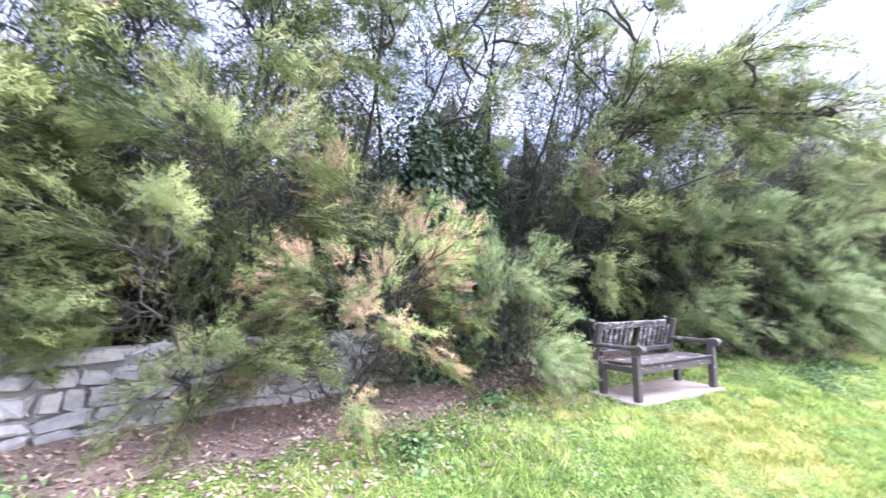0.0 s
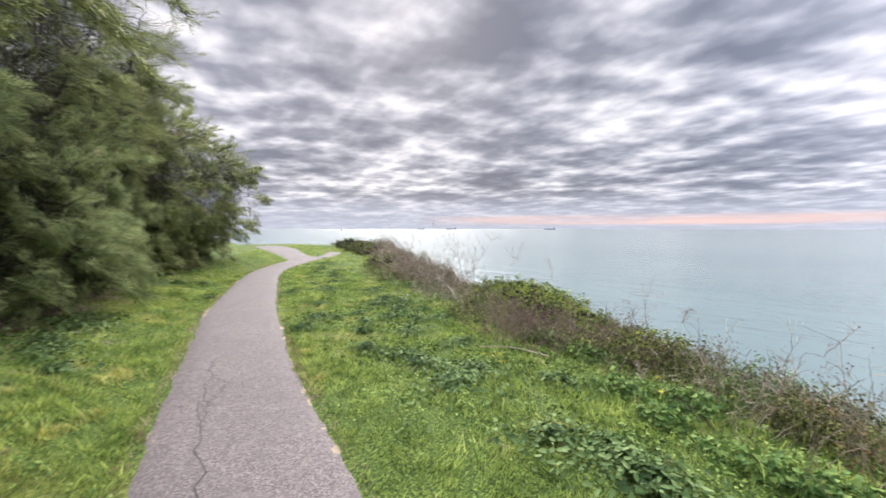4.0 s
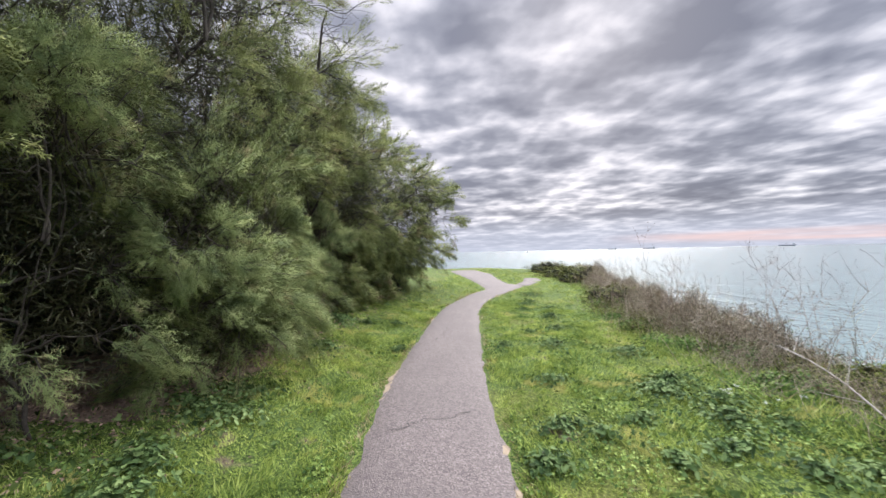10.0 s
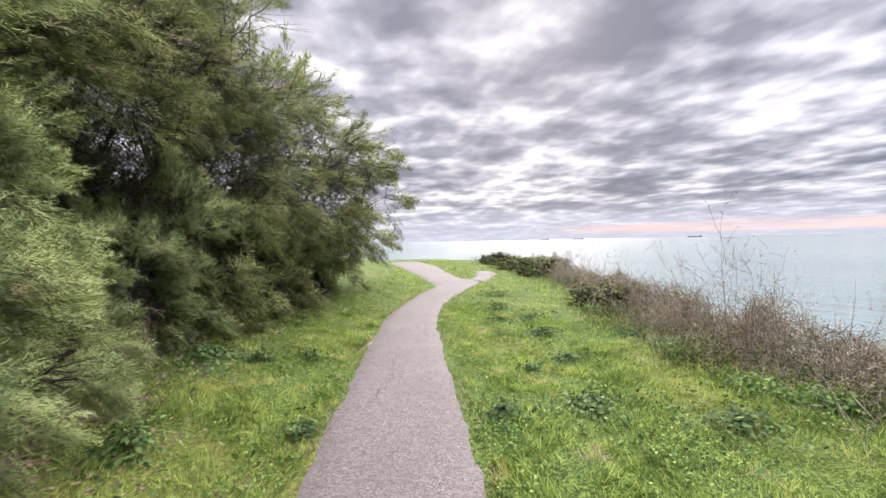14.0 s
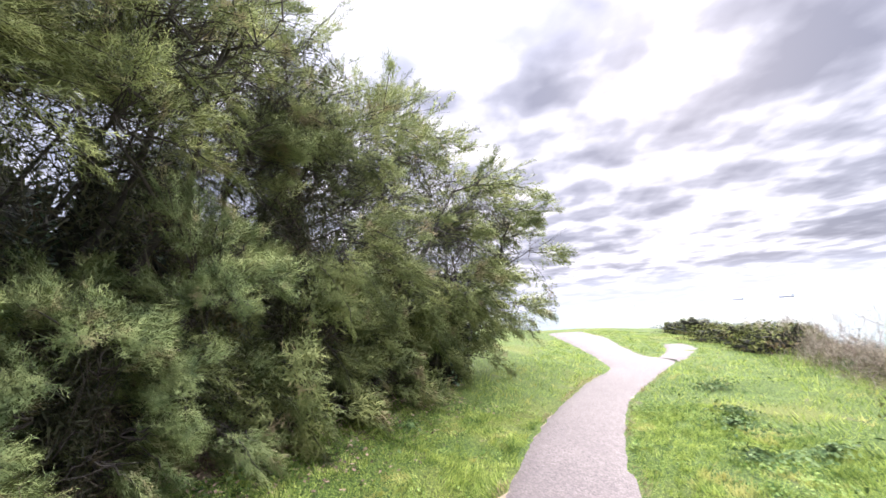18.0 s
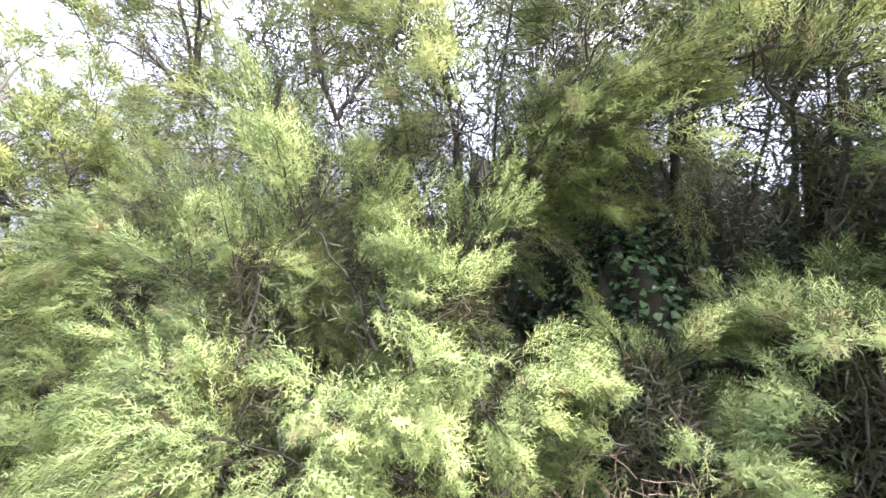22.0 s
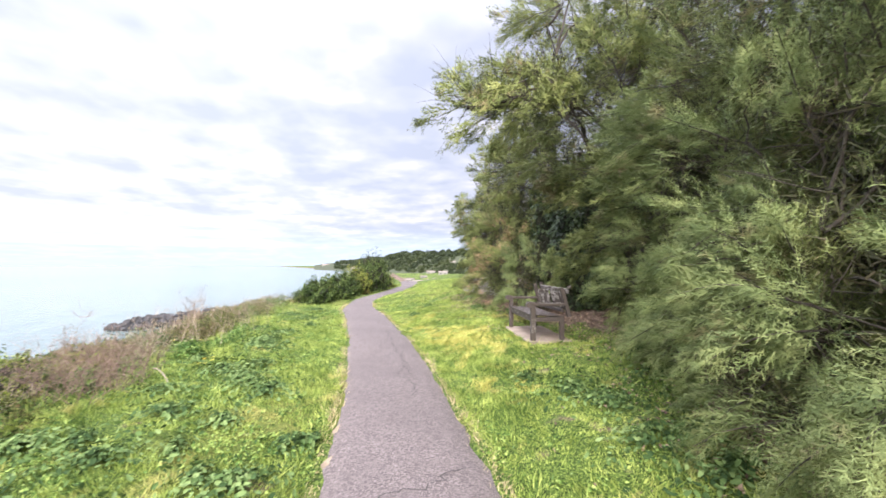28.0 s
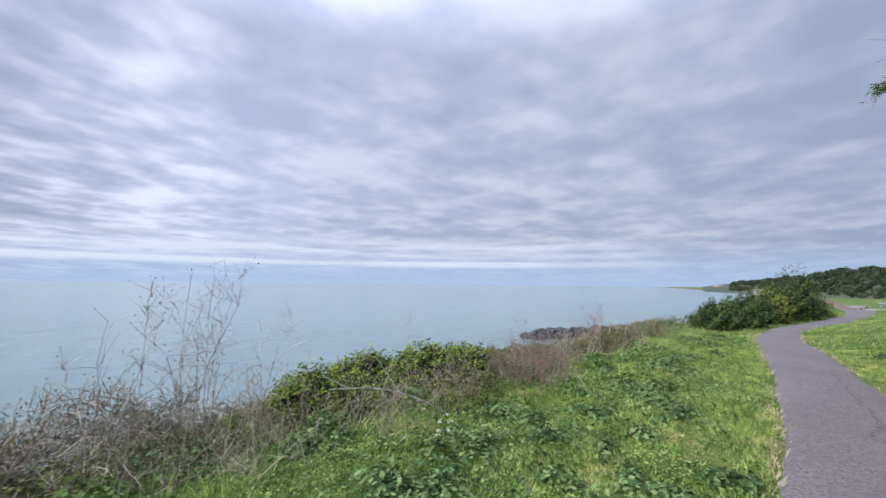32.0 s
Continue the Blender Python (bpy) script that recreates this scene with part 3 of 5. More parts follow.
def boughs(start, way, length, droop, heart, plumes, fat, small, rng, fine):
    """Boughs shaped like large feathers: a curved twig each, set with plumes on all sides. Returns twig lines and plume mesh arrays."""
    n = len(start)
    t = np.linspace(0, 1, 6)[None, :, None]
    line = start[:, None] + way[:, None] * length[:, None, None] * t + droop[:, None] * t ** 2 + 0.015 * rng.normal(size=(n, 6, 3))
    on = np.repeat(np.arange(n), plumes)
    m = len(on)
    s = rng.uniform(0.08, 1.0, m) ** 0.8
    side = rng.normal(size=(m, 3))
    side -= way[on] * np.sum(side * way[on], 1, keepdims=True)
    side = unit(side)
    swell = np.sin(np.pi * np.clip(0.16 + 0.78 * s, 0, 1))
    r = fat * length[on] * swell * rng.uniform(0, 1, m)
    p = start[on] + way[on] * (length[on] * s)[:, None] + droop[on] * (s ** 2)[:, None] + side * r[:, None]
    w = unit(way[on] + side * (0.62 * (1.1 - s))[:, None] + droop[on] * (1.5 * s / length[on])[:, None] + rng.normal(0, 0.17, (m, 3)))
    tv, tf = spray_pattern(rng, *((8, 0.028, 1, 0.28), (19, 0.0115, 1, 0.19), (21, 0.0100, 1, 0.185))[int(fine)])
    v, f = scatter(tv, tf, p, frames_along(w, rng), small * (0.55 + 0.6 * swell) * rng.uniform(0.75, 1.25, m))
    off = v.reshape(m, -1, 3) - p[:, None]
    off = off - w[:, None] * (np.sum(off * w[:, None], 2, keepdims=True) * 0.7)
    lump = unit(p - heart[on])
    face = unit(off) * 0.30 + (side * 0.45 + lump * 0.90 + np.array([0, 0, 0.25]))[:, None] + rng.normal(0, 0.08, off.shape)
    return line, (v, f, unit(face).reshape(-1, 3))


def tamarisk(at, height, rx, ry, seed, detail=1.0, label="", name="tamarisk_tree", group="tamarisk trees in the hedge", skirt=0.25, arc=0.03, wands=True, fine=1, low=1.0, mat=None, lean=0.0, hollow=None, arms=()):
    """A many-stemmed tamarisk: sinuous stems, and boughs that gather in drooping clusters with dark gaps between.
    hollow: a box (x from, to, height from, to) kept free of clusters to fit the camera's view; arms: far-reaching
    limbs, given by where they end."""
    rng = np.random.default_rng(seed)
    z0 = float(ground_z(*at))
    root = thing(name, label or "feathery green tamarisk tree leaning out over the grass", "tree", (*at, z0), 0, group)
    lo, mid, top = (int(6 * detail * low + 0.5), int(10 * detail + 0.5), int(11 * detail)) if wands else (int(8 * detail * low + 0.5), int(14 * detail + 0.5), int(5 * detail + 1))
    n = lo + mid + top
    kind = np.repeat([0, 1, 2], [lo, mid, top])
    h = np.concatenate([rng.uniform(0.05, 0.32, lo), rng.uniform(0.28, 0.74, mid), rng.uniform(0.60, 0.93, top)])
    # the clusters are dealt out round the tree so that they neither pile up nor leave one side bare
    ang = -arc * np.pi + (1 + 2 * arc) * np.pi * ((np.arange(n) * 0.618 + rng.uniform()) % 1.0) + rng.normal(0, 0.12, n)
    knots, girth = [0, 0.1, 0.25, 0.45, 0.7, 0.88, 1.0], [0.50, 0.66, 0.84, 0.97, 1.0, 0.82, 0.4] if wands else [0.75, 0.95, 1.0, 0.98, 0.8, 0.5, 0.3]
    rad = rng.uniform(0.72, 0.98, n) * np.interp(h, knots, girth)
    rad[kind == 2] *= rng.uniform(0.35, 1.0, top)
    hub = np.stack([np.cos(ang) * rad * rx, np.sin(ang) * rad * ry, np.maximum(h * height, skirt)], -1)
    hub[:, 1] += lean * h ** 2
    out = unit(np.stack([np.cos(ang), np.sin(ang) * 1.3, 0 * ang], -1))
    upright = rng.uniform(size=n) < 0.5
    rise = np.where(kind == 0, 0.05, np.where(kind == 1, 0.30, np.where(upright, 1.3, 0.45) if wands else 1.3))
    heading = unit(out * np.where((kind == 2) & upright, 0.5, 1.0)[:, None] + rise[:, None] * np.array([0, 0, 1.0]) + rng.normal(0, 0.18, (n, 3)))
    # stems that lean out and wander
    stems = 6 if wands else 4
    t = np.linspace(0, 1, 14)[None, :, None]
    foot = np.stack([rng.normal(0, 0.25, stems), rng.normal(-0.1, 0.18, stems), np.full(stems, -0.04)], -1)
    sa = np.linspace(0.08, 0.92, stems) * np.pi + rng.normal(0, 0.15, stems)
    crown = np.stack([np.cos(sa) * 0.85 * rx, np.sin(sa) * rng.uniform(0.35, 0.8, stems) * ry - 0.2 + 0.6 * lean, np.full(stems, (0.74 if wands else 0.5) * height) * rng.uniform(0.75, 1.1, stems)], -1)
    elbow = foot * 0.75 + crown * 0.25 + np.concatenate([rng.normal(0, 0.45, (stems, 2)), rng.uniform(0.02, 0.2, (stems, 1)) * height], 1)
    stem = foot[:, None] * (1 - t) ** 2 + 2 * elbow[:, None] * t * (1 - t) + crown[:, None] * t ** 2
    stem = stem + np.cumsum(rng.normal(0, 0.045, stem.shape), 1) * np.minimum(t * 3, 1)
    girths = rng.uniform(0.6, 1.2, (stems, 1)) * (0.054 - 0.045 * t[:, :, 0]) * height / 5.5 * (1.0 if wands else 0.5)
    pieces = [tubes(stem, girths, 6)]
    flat = stem.reshape(-1, 3)
    if hollow:
        keep = ~((hub[:, 0] + at[0] > hollow[0]) & (hub[:, 0] + at[0] < hollow[1]) & (hub[:, 2] > hollow[2]) & (hub[:, 2] < hollow[3]) & (hub[:, 1] > 0.25 * ry))
        hub, heading, kind, out, upright = hub[keep], heading[keep], kind[keep], out[keep], upright[keep]
    for tip in arms:
        tip = np.array(tip) - np.array([*at, z0])
        a = flat[np.argmin(np.linalg.norm(flat - tip * np.array([0.3, 0.3, 0.75]), axis=1))]
        q = np.linspace(0, 1, 9)[None, :, None]
        arch = a + (tip - a) * q + np.array([0, 0, 0.22 * np.linalg.norm(tip - a)]) * np.sin(q * np.pi) + 0.04 * rng.normal(size=(1, 9, 3))
        pieces.append(tubes(arch, 0.030 - 0.022 * q[:, :, 0], 5))
        flat = np.concatenate([flat, arch[0]])
        k = 7
        hub = np.concatenate([hub, arch[0, rng.integers(4, 9, k)] + rng.normal(0, 0.16, (k, 3))])
        heading = np.concatenate([heading, unit(unit(tip - a) + rng.normal(0, 0.35, (k, 3)))])
        out = np.concatenate([out, np.repeat(unit(tip - a)[None], k, 0)])
        kind, upright = np.append(kind, np.full(k, 1)), np.append(upright, np.full(k, False))
    n = len(hub)
    # a limb to each cluster, leaving a stem a little below it
    back = hub - heading * 0.5 * min(1.0, rx / 1.3)
    gap = flat[None] - back[:, None]
    cost = np.linalg.norm(gap * np.array([1, 1, 0.6]), axis=2) + np.where(gap[:, :, 2] > -0.1, 1.0 + 2 * np.abs(gap[:, :, 2] + 0.1), 0) + rng.uniform(0, 0.3, gap.shape[:2])
    join = flat[np.argmin(cost, 1)]
    t = np.linspace(0, 1, 7)[None, :, None]
    bend = (join + back) / 2 + rng.normal(0, 0.14, (n, 3)) + np.array([0, 0, 0.08])
    limb = join[:, None] * (1 - t) ** 2 + 2 * bend[:, None] * t * (1 - t) + back[:, None] * t ** 2 + 0.014 * rng.normal(size=(n, 7, 3))
    pieces.append(tubes(limb, (0.021 - 0.012 * np.repeat(t[:, :, 0], n, 0)) * height / 5.5, 4))
    # three to five boughs spread from the end of each limb
    each = rng.integers(3, 6, n)
    on = np.repeat(np.arange(n), each)
    m = len(on)
    bk, big = kind[on], min(1.0, rx / 1.3)
    way = unit(heading[on] + rng.normal(0, 0.40, (m, 3)))
    length = np.choose(bk, [rng.uniform(0.5, 0.9, m), rng.uniform(0.55, 1.0, m), rng.uniform(0.7, 1.35, m)]) * big
    fall = np.choose(bk, [-0.52, -0.34, -0.12] if wands else [-0.50, -0.26, -0.05])
    droop = fall[:, None] * np.array([0, 0, 1.0]) * length[:, None]
    start = back[on] + way * 0.12 + rng.normal(0, 0.10 * big, (m, 3))
    pieces.append(tubes(np.stack([back[on], back[on] * 0.5 + start * 0.5 + rng.normal(0, 0.02, (m, 3)), start], 1), np.tile([0.009, 0.008, 0.007], (m, 1)), 3))
    leaves = []
    for k, (plumes, fat, small) in enumerate(((38, 0.20, 0.24), (33, 0.18, 0.24), (23, 0.10, 0.23)) if fine < 1 else ((50, 0.22, 0.205), (46, 0.20, 0.205), (32, 0.11, 0.205)) if fine < 2 else ((44, 0.23, 0.195), (42, 0.21, 0.195), (40, 0.15, 0.19))):
        sel = bk == k
        if not sel.any():
            continue
        line, vf = boughs(start[sel], way[sel], length[sel], droop[sel], back[on][sel] - np.array([0, 0, 0.12]), plumes, fat, small, rng, fine)
        pieces.append(tubes(line, 0.008 - 0.006 * np.repeat(np.linspace(0, 1, 6)[None], sel.sum(), 0), 3))
        leaves.append(vf)
    # bare side twigs: forked sprays of fine wood among the upper boughs
    m = int((340 if fine else 230) * detail) if wands else 26
    src = rng.integers(0, n, m)
    a = limb[src, rng.integers(1, 7, m)]
    w = unit(out[src] * 0.7 + rng.normal(0, 0.5, (m, 3)) + np.array([0, 0, 0.3]))
    tt = np.linspace(0, 1, 5)[None, :, None]
    span = rng.uniform(0.3, 1.0, m)[:, None, None] * big
    twig = a[:, None] + w[:, None] * tt * span + np.array([0, 0, -0.12]) * tt ** 2 * span + 0.022 * rng.normal(size=(m, 5, 3))
    pieces.append(tubes(twig, 0.006 - 0.0045 * np.repeat(tt[:, :, 0], m, 0), 3))
    w2 = unit(np.repeat(w, 2, 0) + rng.normal(0, 0.45, (2 * m, 3)))
    tf3 = tt[:, ::2]
    fork = np.repeat(twig[:, 2], 2, 0)[:, None] + w2[:, None] * tf3 * np.repeat(span, 2, 0) * 0.6 + 0.012 * rng.normal(size=(2 * m, 3, 3))
    pieces.append(tubes(fork, 0.0035 - 0.0025 * np.repeat(tf3[:, :, 0], 2 * m, 0), 3))
    v, f = merge(pieces)
    bulk("trunk", v, f, BARK, root, "dark twisted stems and twigs", smooth=True)
    # fronds inside the crown; their dark colour stands for the shade there
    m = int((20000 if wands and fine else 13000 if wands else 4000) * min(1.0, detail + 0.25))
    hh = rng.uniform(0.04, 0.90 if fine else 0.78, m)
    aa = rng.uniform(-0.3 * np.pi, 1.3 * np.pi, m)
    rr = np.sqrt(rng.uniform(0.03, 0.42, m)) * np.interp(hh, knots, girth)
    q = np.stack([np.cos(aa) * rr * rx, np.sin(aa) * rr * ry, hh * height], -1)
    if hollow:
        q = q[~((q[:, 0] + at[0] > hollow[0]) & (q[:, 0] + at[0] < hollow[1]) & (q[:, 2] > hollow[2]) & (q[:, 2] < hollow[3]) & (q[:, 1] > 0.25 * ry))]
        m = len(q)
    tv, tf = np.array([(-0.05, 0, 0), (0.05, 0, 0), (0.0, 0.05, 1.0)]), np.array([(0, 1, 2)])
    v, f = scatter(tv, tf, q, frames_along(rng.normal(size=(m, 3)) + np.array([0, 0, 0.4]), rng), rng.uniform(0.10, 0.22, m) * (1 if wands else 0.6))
    bulk("inner_foliage", v, f, INNER, root, "fronds inside the crown, coloured dark for shade")
    nrm = np.concatenate([q[2] for q in leaves])
    v, f = merge([q[:2] for q in leaves])
    floor_z = ground_z(v[:, 0] + at[0], v[:, 1] + at[1]) - z0 + 0.03
    v[:, 2] = np.maximum(v[:, 2], floor_z)
    bulk("crown", v, f, mat or (TAMARISK if wands else YOUNG), root, "feathery yellow-green foliage", normals=nrm)
    return root


def leaf_heap(at, size, count, seed, label, name="ivy", cat="ivy", mat=None, leaf=0.055, group="", inner=0.82, heart=0.0):
    """A heap of broad leaves over an uneven dome, on short stalks; heart: relative size of a dark shell added inside
    for shade.
    """
    rng = np.random.default_rng(seed)
    d = unit(rng.normal(size=(count, 3)))
    d[:, 2] = np.abs(d[:, 2])
    lump = 0.84 + 0.24 * wobble(d[:, 0] * 4 + seed, d[:, 1] * 4 + d[:, 2] * 5, 1.0)
    p = d * np.array(size) * (lump * rng.uniform(inner, 1.04, count))[:, None]
    # one leaf: a folded five-cornered blade
    tv = np.array([(0, 0, 0), (0.55, 0.15, 0.12), (0.35, 0.75, 0.05), (0, 1.15, -0.1), (-0.35, 0.75, 0.05), (-0.55, 0.15, 0.12)]) - np.array([0, 0.5, 0])
    tf = np.array([(0, 1, 2), (0, 2, 3), (0, 3, 4), (0, 4, 5)])
    if leaf < 0.035 or mat is INNER:
        tv, tf = np.array([(0, -0.5, 0), (0.45, 0.1, 0.14), (0, 0.65, -0.1), (-0.45, 0.1, 0.14)]), np.array([(0, 1, 2), (0, 2, 3)])
    rot = frames_along(unit(p / np.array(size) ** 1.2) + rng.normal(0, 0.55, (count, 3)) + np.array([0, 0, 0.3]), rng)
    v, f = scatter(tv, tf, p, rot, leaf * rng.uniform(0.6, 1.3, count))
    g = ground_z(v[:, 0] + at[0], v[:, 1] + at[1])
    z0 = float(ground_z(at[0], at[1]))
    v[:, 2] = np.maximum(v[:, 2] + (g - z0 if len(at) < 3 else 0), g - z0 - (at[2] if len(at) > 2 else 0) + 0.01)
    root = thing(name, label, cat, (at[0], at[1], z0 + (at[2] if len(at) > 2 else 0)), 0, group)
    bulk("leaves", v, f, mat or IVY, root)
    # an added closed shell blocks the sky and paints the gaps dark
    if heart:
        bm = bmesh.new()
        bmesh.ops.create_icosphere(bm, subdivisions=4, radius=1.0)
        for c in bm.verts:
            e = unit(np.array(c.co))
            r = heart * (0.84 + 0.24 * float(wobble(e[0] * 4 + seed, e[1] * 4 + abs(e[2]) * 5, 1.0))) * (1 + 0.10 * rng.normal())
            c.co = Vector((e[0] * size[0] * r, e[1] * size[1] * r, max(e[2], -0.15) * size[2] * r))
        part("dark_core_shell", bm, SHADE_CORE, root, "dark shell added inside to stand for shade")
    stalks = min(20, count // 6)
    t = np.linspace(0, 1, 4)[None, :, None]
    base = p[:stalks] * np.array([0.25, 0.25, 0.0])
    made = bulk("twig_tangle", *tubes(base[:, None] * (1 - t) + p[:stalks, None] * t, np.full((stalks, 4), 0.10 * leaf * 0.9), 3), BARK if mat is None else mat, root)
    tagged(made, kind="stuff")
    return root


ARMS = [(-1.9, -0.75, 3.7), (-1.5, -1.3, 4.4), (-8.1, -0.75, 3.0), (-8.5, -0.5, 3.3), (-9.3, 0.1, 3.6), (-11.0, 0.6, 3.9)]


def make_hedge():
    # along the hedge: x, shift from the hedge's foot, height, half length, half depth, detail
    row = [(-15.4, -0.6, 4.6, 1.5, 2.9, 0.95), (-13.5, -0.8, 5.1, 1.5, 2.9, 1.2), (-11.5, -0.9, 5.2, 1.5, 2.8, 1.4), (-9.6, -1.3, 5.9, 1.6, 3.0, 1.45), (-7.7, -1.4, 6.3, 1.6, 3.5, 1.3),
           (-5.7, -1.4, 6.5, 1.6, 3.2, 1.25), (-3.7, -1.4, 6.9, 1.7, 2.9, 1.1), (-1.6, -1.6, 7.3, 1.8, 3.0, 1.15), (0.6, -2.7, 7.2, 1.9, 3.3, 1.4), (2.9, -2.8, 6.2, 1.9, 2.7, 1.3),
           (5.2, -1.9, 5.9, 2.0, 2.4, 1.0), (7.8, -1.4, 5.8, 2.2, 2.5, 0.5), (10.8, -1.4, 5.8, 2.3, 2.5, 0.4), (14.0, -1.3, 6.0, 2.6, 2.6, 0.36)]
    for k, (x, dy, h, rx, ry, q) in enumerate(row):
        y = float(line_y(HEDGE, x)) + dy
        tamarisk((x, y), h, rx, ry, 100 + k, q, fine=int(-12 < x < -4.5), low=1.2, skirt=0.25, hollow=(-9.5, -6.6, 0.0, 2.7) if -10 < x < -7 else (-0.9, 2.4, 0.0, 3.3) if 0 < x < 4 else None,
                 arms=[p for p in ARMS if abs(p[0] - x) < 1.0], lean=float(np.interp(x, [-11, -9.6, -7.7, -5, -3.7, -1.6, 0.6, 2.9, 5], [0, 0.9, 0.9, 0.2, 0.5, 1.3, 1.8, 1.0, 0.3])))
        # added dark leaf fill under each tree, so that its inside reads as shade
        leaf_heap((x + 0.4, y - 0.1), (rx * 1.0, 0.85, h * 0.5), 1500, 300 + k, "dark ivy heap added under the tamarisks to darken the inside", leaf=0.05, group="ivy under the hedge", heart=0.8)
        # added backing in the shade-dark frond colour, which keeps sky out of the gaps
        leaf_heap((x - 0.5, y - 1.3), (rx * 1.35, 0.9, h * (0.72 if -12 < x < -6 else 0.80)), 4200 if x < -1 else 11000, 340 + k, "dark leafy backing added behind the tamarisks to block sky", "thicket", "shrub", INNER, 0.075 if x < -1 else 0.09, "thicket behind the hedge", 0.72, 0.86 if x < -1 else 0.72)
    # young plants that stand out in front of the hedge
    front = [((2.5, -4.25), 2.3, 0.95, 0.8, "young yellow-green tamarisk bush with rust-tinted tips beside the stone wall"),
             ((0.75, -3.75), 1.75, 0.75, 0.65, "young yellow-green tamarisk bush growing against the bench"),
             ((3.55, -4.85), 3.2, 1.05, 0.8, "grey-green tamarisk hanging over the stone wall"),
             ((5.5, -5.35), 3.4, 0.95, 0.8, "grey-green tamarisk hanging over the stone wall"),
             ((-6.2, -0.95), 3.3, 0.95, 0.85, "bright lime-green tamarisk bush drooping over the grass"),
             ((-7.1, -0.85), 2.3, 0.62, 0.75, "bright lime-green tamarisk bush drooping over the grass"),
             ((-4.6, -1.95), 3.7, 1.05, 0.8, "bright lime-green tamarisk bush drooping over the grass"),
             ((-5.5, -1.2), 2.9, 0.75, 0.7, "low lime-green tamarisk bush drooping over the grass"),
             ((-6.75, -1.05), 1.3, 0.7, 0.6, "low lime-green tamarisk bush drooping over the grass"),
             ((-3.3, -2.9), 3.2, 0.95, 0.8, "lime-green tamarisk bush drooping over the grass near the bench"),
             ((-8.25, -0.85), 1.3, 0.45, 0.5, "low lime-green tamarisk bush among ivy"),
             ((-9.2, -0.6), 1.6, 0.5, 0.5, "low lime-green tamarisk bush among ivy"),
             ((-10.1, -0.15), 2.3, 0.75, 0.6, "low lime-green tamarisk bush among ivy"),
             ((-11.2, 0.3), 1.9, 0.9, 0.75, "green tamarisk bush drooping beside the path"),
             ((-12.6, 0.9), 1.8, 0.9, 0.7, "green tamarisk bush drooping beside the path"),
             ((-14.0, 1.6), 1.7, 0.9, 0.7, "green tamarisk bush drooping beside the path")]
    for k, (at, h, rx, ry, label) in enumerate(front):
        tamarisk(at, h, rx, ry, 200 + k, 0.26 + 0.12 * h, label, "tamarisk_bush", "young tamarisks before the hedge", 0.5 if at[0] > 5 else 0.2 if at[0] > 3 else 0.4 if -8 < at[0] < -5.8 else 0.15, 0.3, False, 0 if at[0] < -11 else 1 if at[0] > 3 else 2, mat=TAMARISK if at[0] > 3 or at[0] < -11 else RUSTY if at[0] > 2 else None)
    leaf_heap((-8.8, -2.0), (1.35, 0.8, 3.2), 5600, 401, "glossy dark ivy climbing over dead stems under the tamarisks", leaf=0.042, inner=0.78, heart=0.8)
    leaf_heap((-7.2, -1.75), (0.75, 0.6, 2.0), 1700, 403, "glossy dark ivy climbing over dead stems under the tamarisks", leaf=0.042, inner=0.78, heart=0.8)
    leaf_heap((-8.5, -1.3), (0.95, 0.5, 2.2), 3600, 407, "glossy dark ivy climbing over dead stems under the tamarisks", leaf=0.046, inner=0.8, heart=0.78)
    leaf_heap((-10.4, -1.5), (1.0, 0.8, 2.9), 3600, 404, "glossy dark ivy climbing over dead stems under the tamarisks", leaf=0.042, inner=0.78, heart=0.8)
    # two more added backings that shut out the sky behind the stems
    leaf_heap((-8.9, -3.6), (2.2, 0.7, 2.7), 7000, 405, "dark ivy backing added behind the stems to block sky", leaf=0.055, inner=0.75, heart=0.82)
    leaf_heap((-5.2, -4.6), (2.4, 0.7, 2.8), 6000, 406, "dark ivy backing added behind the stems to block sky", leaf=0.06, inner=0.75, heart=0.82)
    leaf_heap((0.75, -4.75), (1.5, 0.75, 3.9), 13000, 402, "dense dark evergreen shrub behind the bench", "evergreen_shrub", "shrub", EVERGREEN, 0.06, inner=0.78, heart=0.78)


make_hedge()


# ---- the bench on its slab ----
def make_bench_wood(name, bare):
    """bare: how far the paint has gone, from 0.5 (most of it) to 0.62 (little)."""
    m, n, p, out = material(name)
    co = n.add("ShaderNodeTexCoord").outputs["Object"]
    st = n.add("ShaderNodeMapping")
    st.inputs["Scale"].default_value = (3.0, 22.0, 22.0)
    n.link(co, st.inputs[0])
    grain, fine = n.noise(st.outputs[0], 3.0, 6.0, 0.7, 0.6), n.noise(st.outputs[0], 14.0, 4.0)
    wear = n.maths("ADD", n.maths("MULTIPLY", n.noise(co, 7.0, 5.0, 0.7), 0.5), n.maths("MULTIPLY", grain, 0.5))
    brown = n.ramp(grain, [(0.3, (0.035, 0.026, 0.023)), (0.55, (0.075, 0.058, 0.050)), (0.75, (0.13, 0.105, 0.092))])
    pale = n.ramp(fine, [(0.3, (0.28, 0.255, 0.235)), (0.7, (0.50, 0.47, 0.44))])
    up = n.add("ShaderNodeSeparateXYZ")
    n.link(n.add("ShaderNodeNewGeometry").outputs["Normal"], up.inputs[0])
    worn = n.maths("ADD", wear, n.maths("MULTIPLY", up.outputs[2], 0.03))
    n.link(n.mix(n.ramp(worn, [(bare, (0, 0, 0)), (bare + 0.035, (0.9, 0.9, 0.9))]), brown, pale), p.inputs["Base Color"])
    p.inputs["Roughness"].default_value = 0.75
    bump(n, p, n.maths("ADD", grain, fine), 0.5, 0.004)
    return m


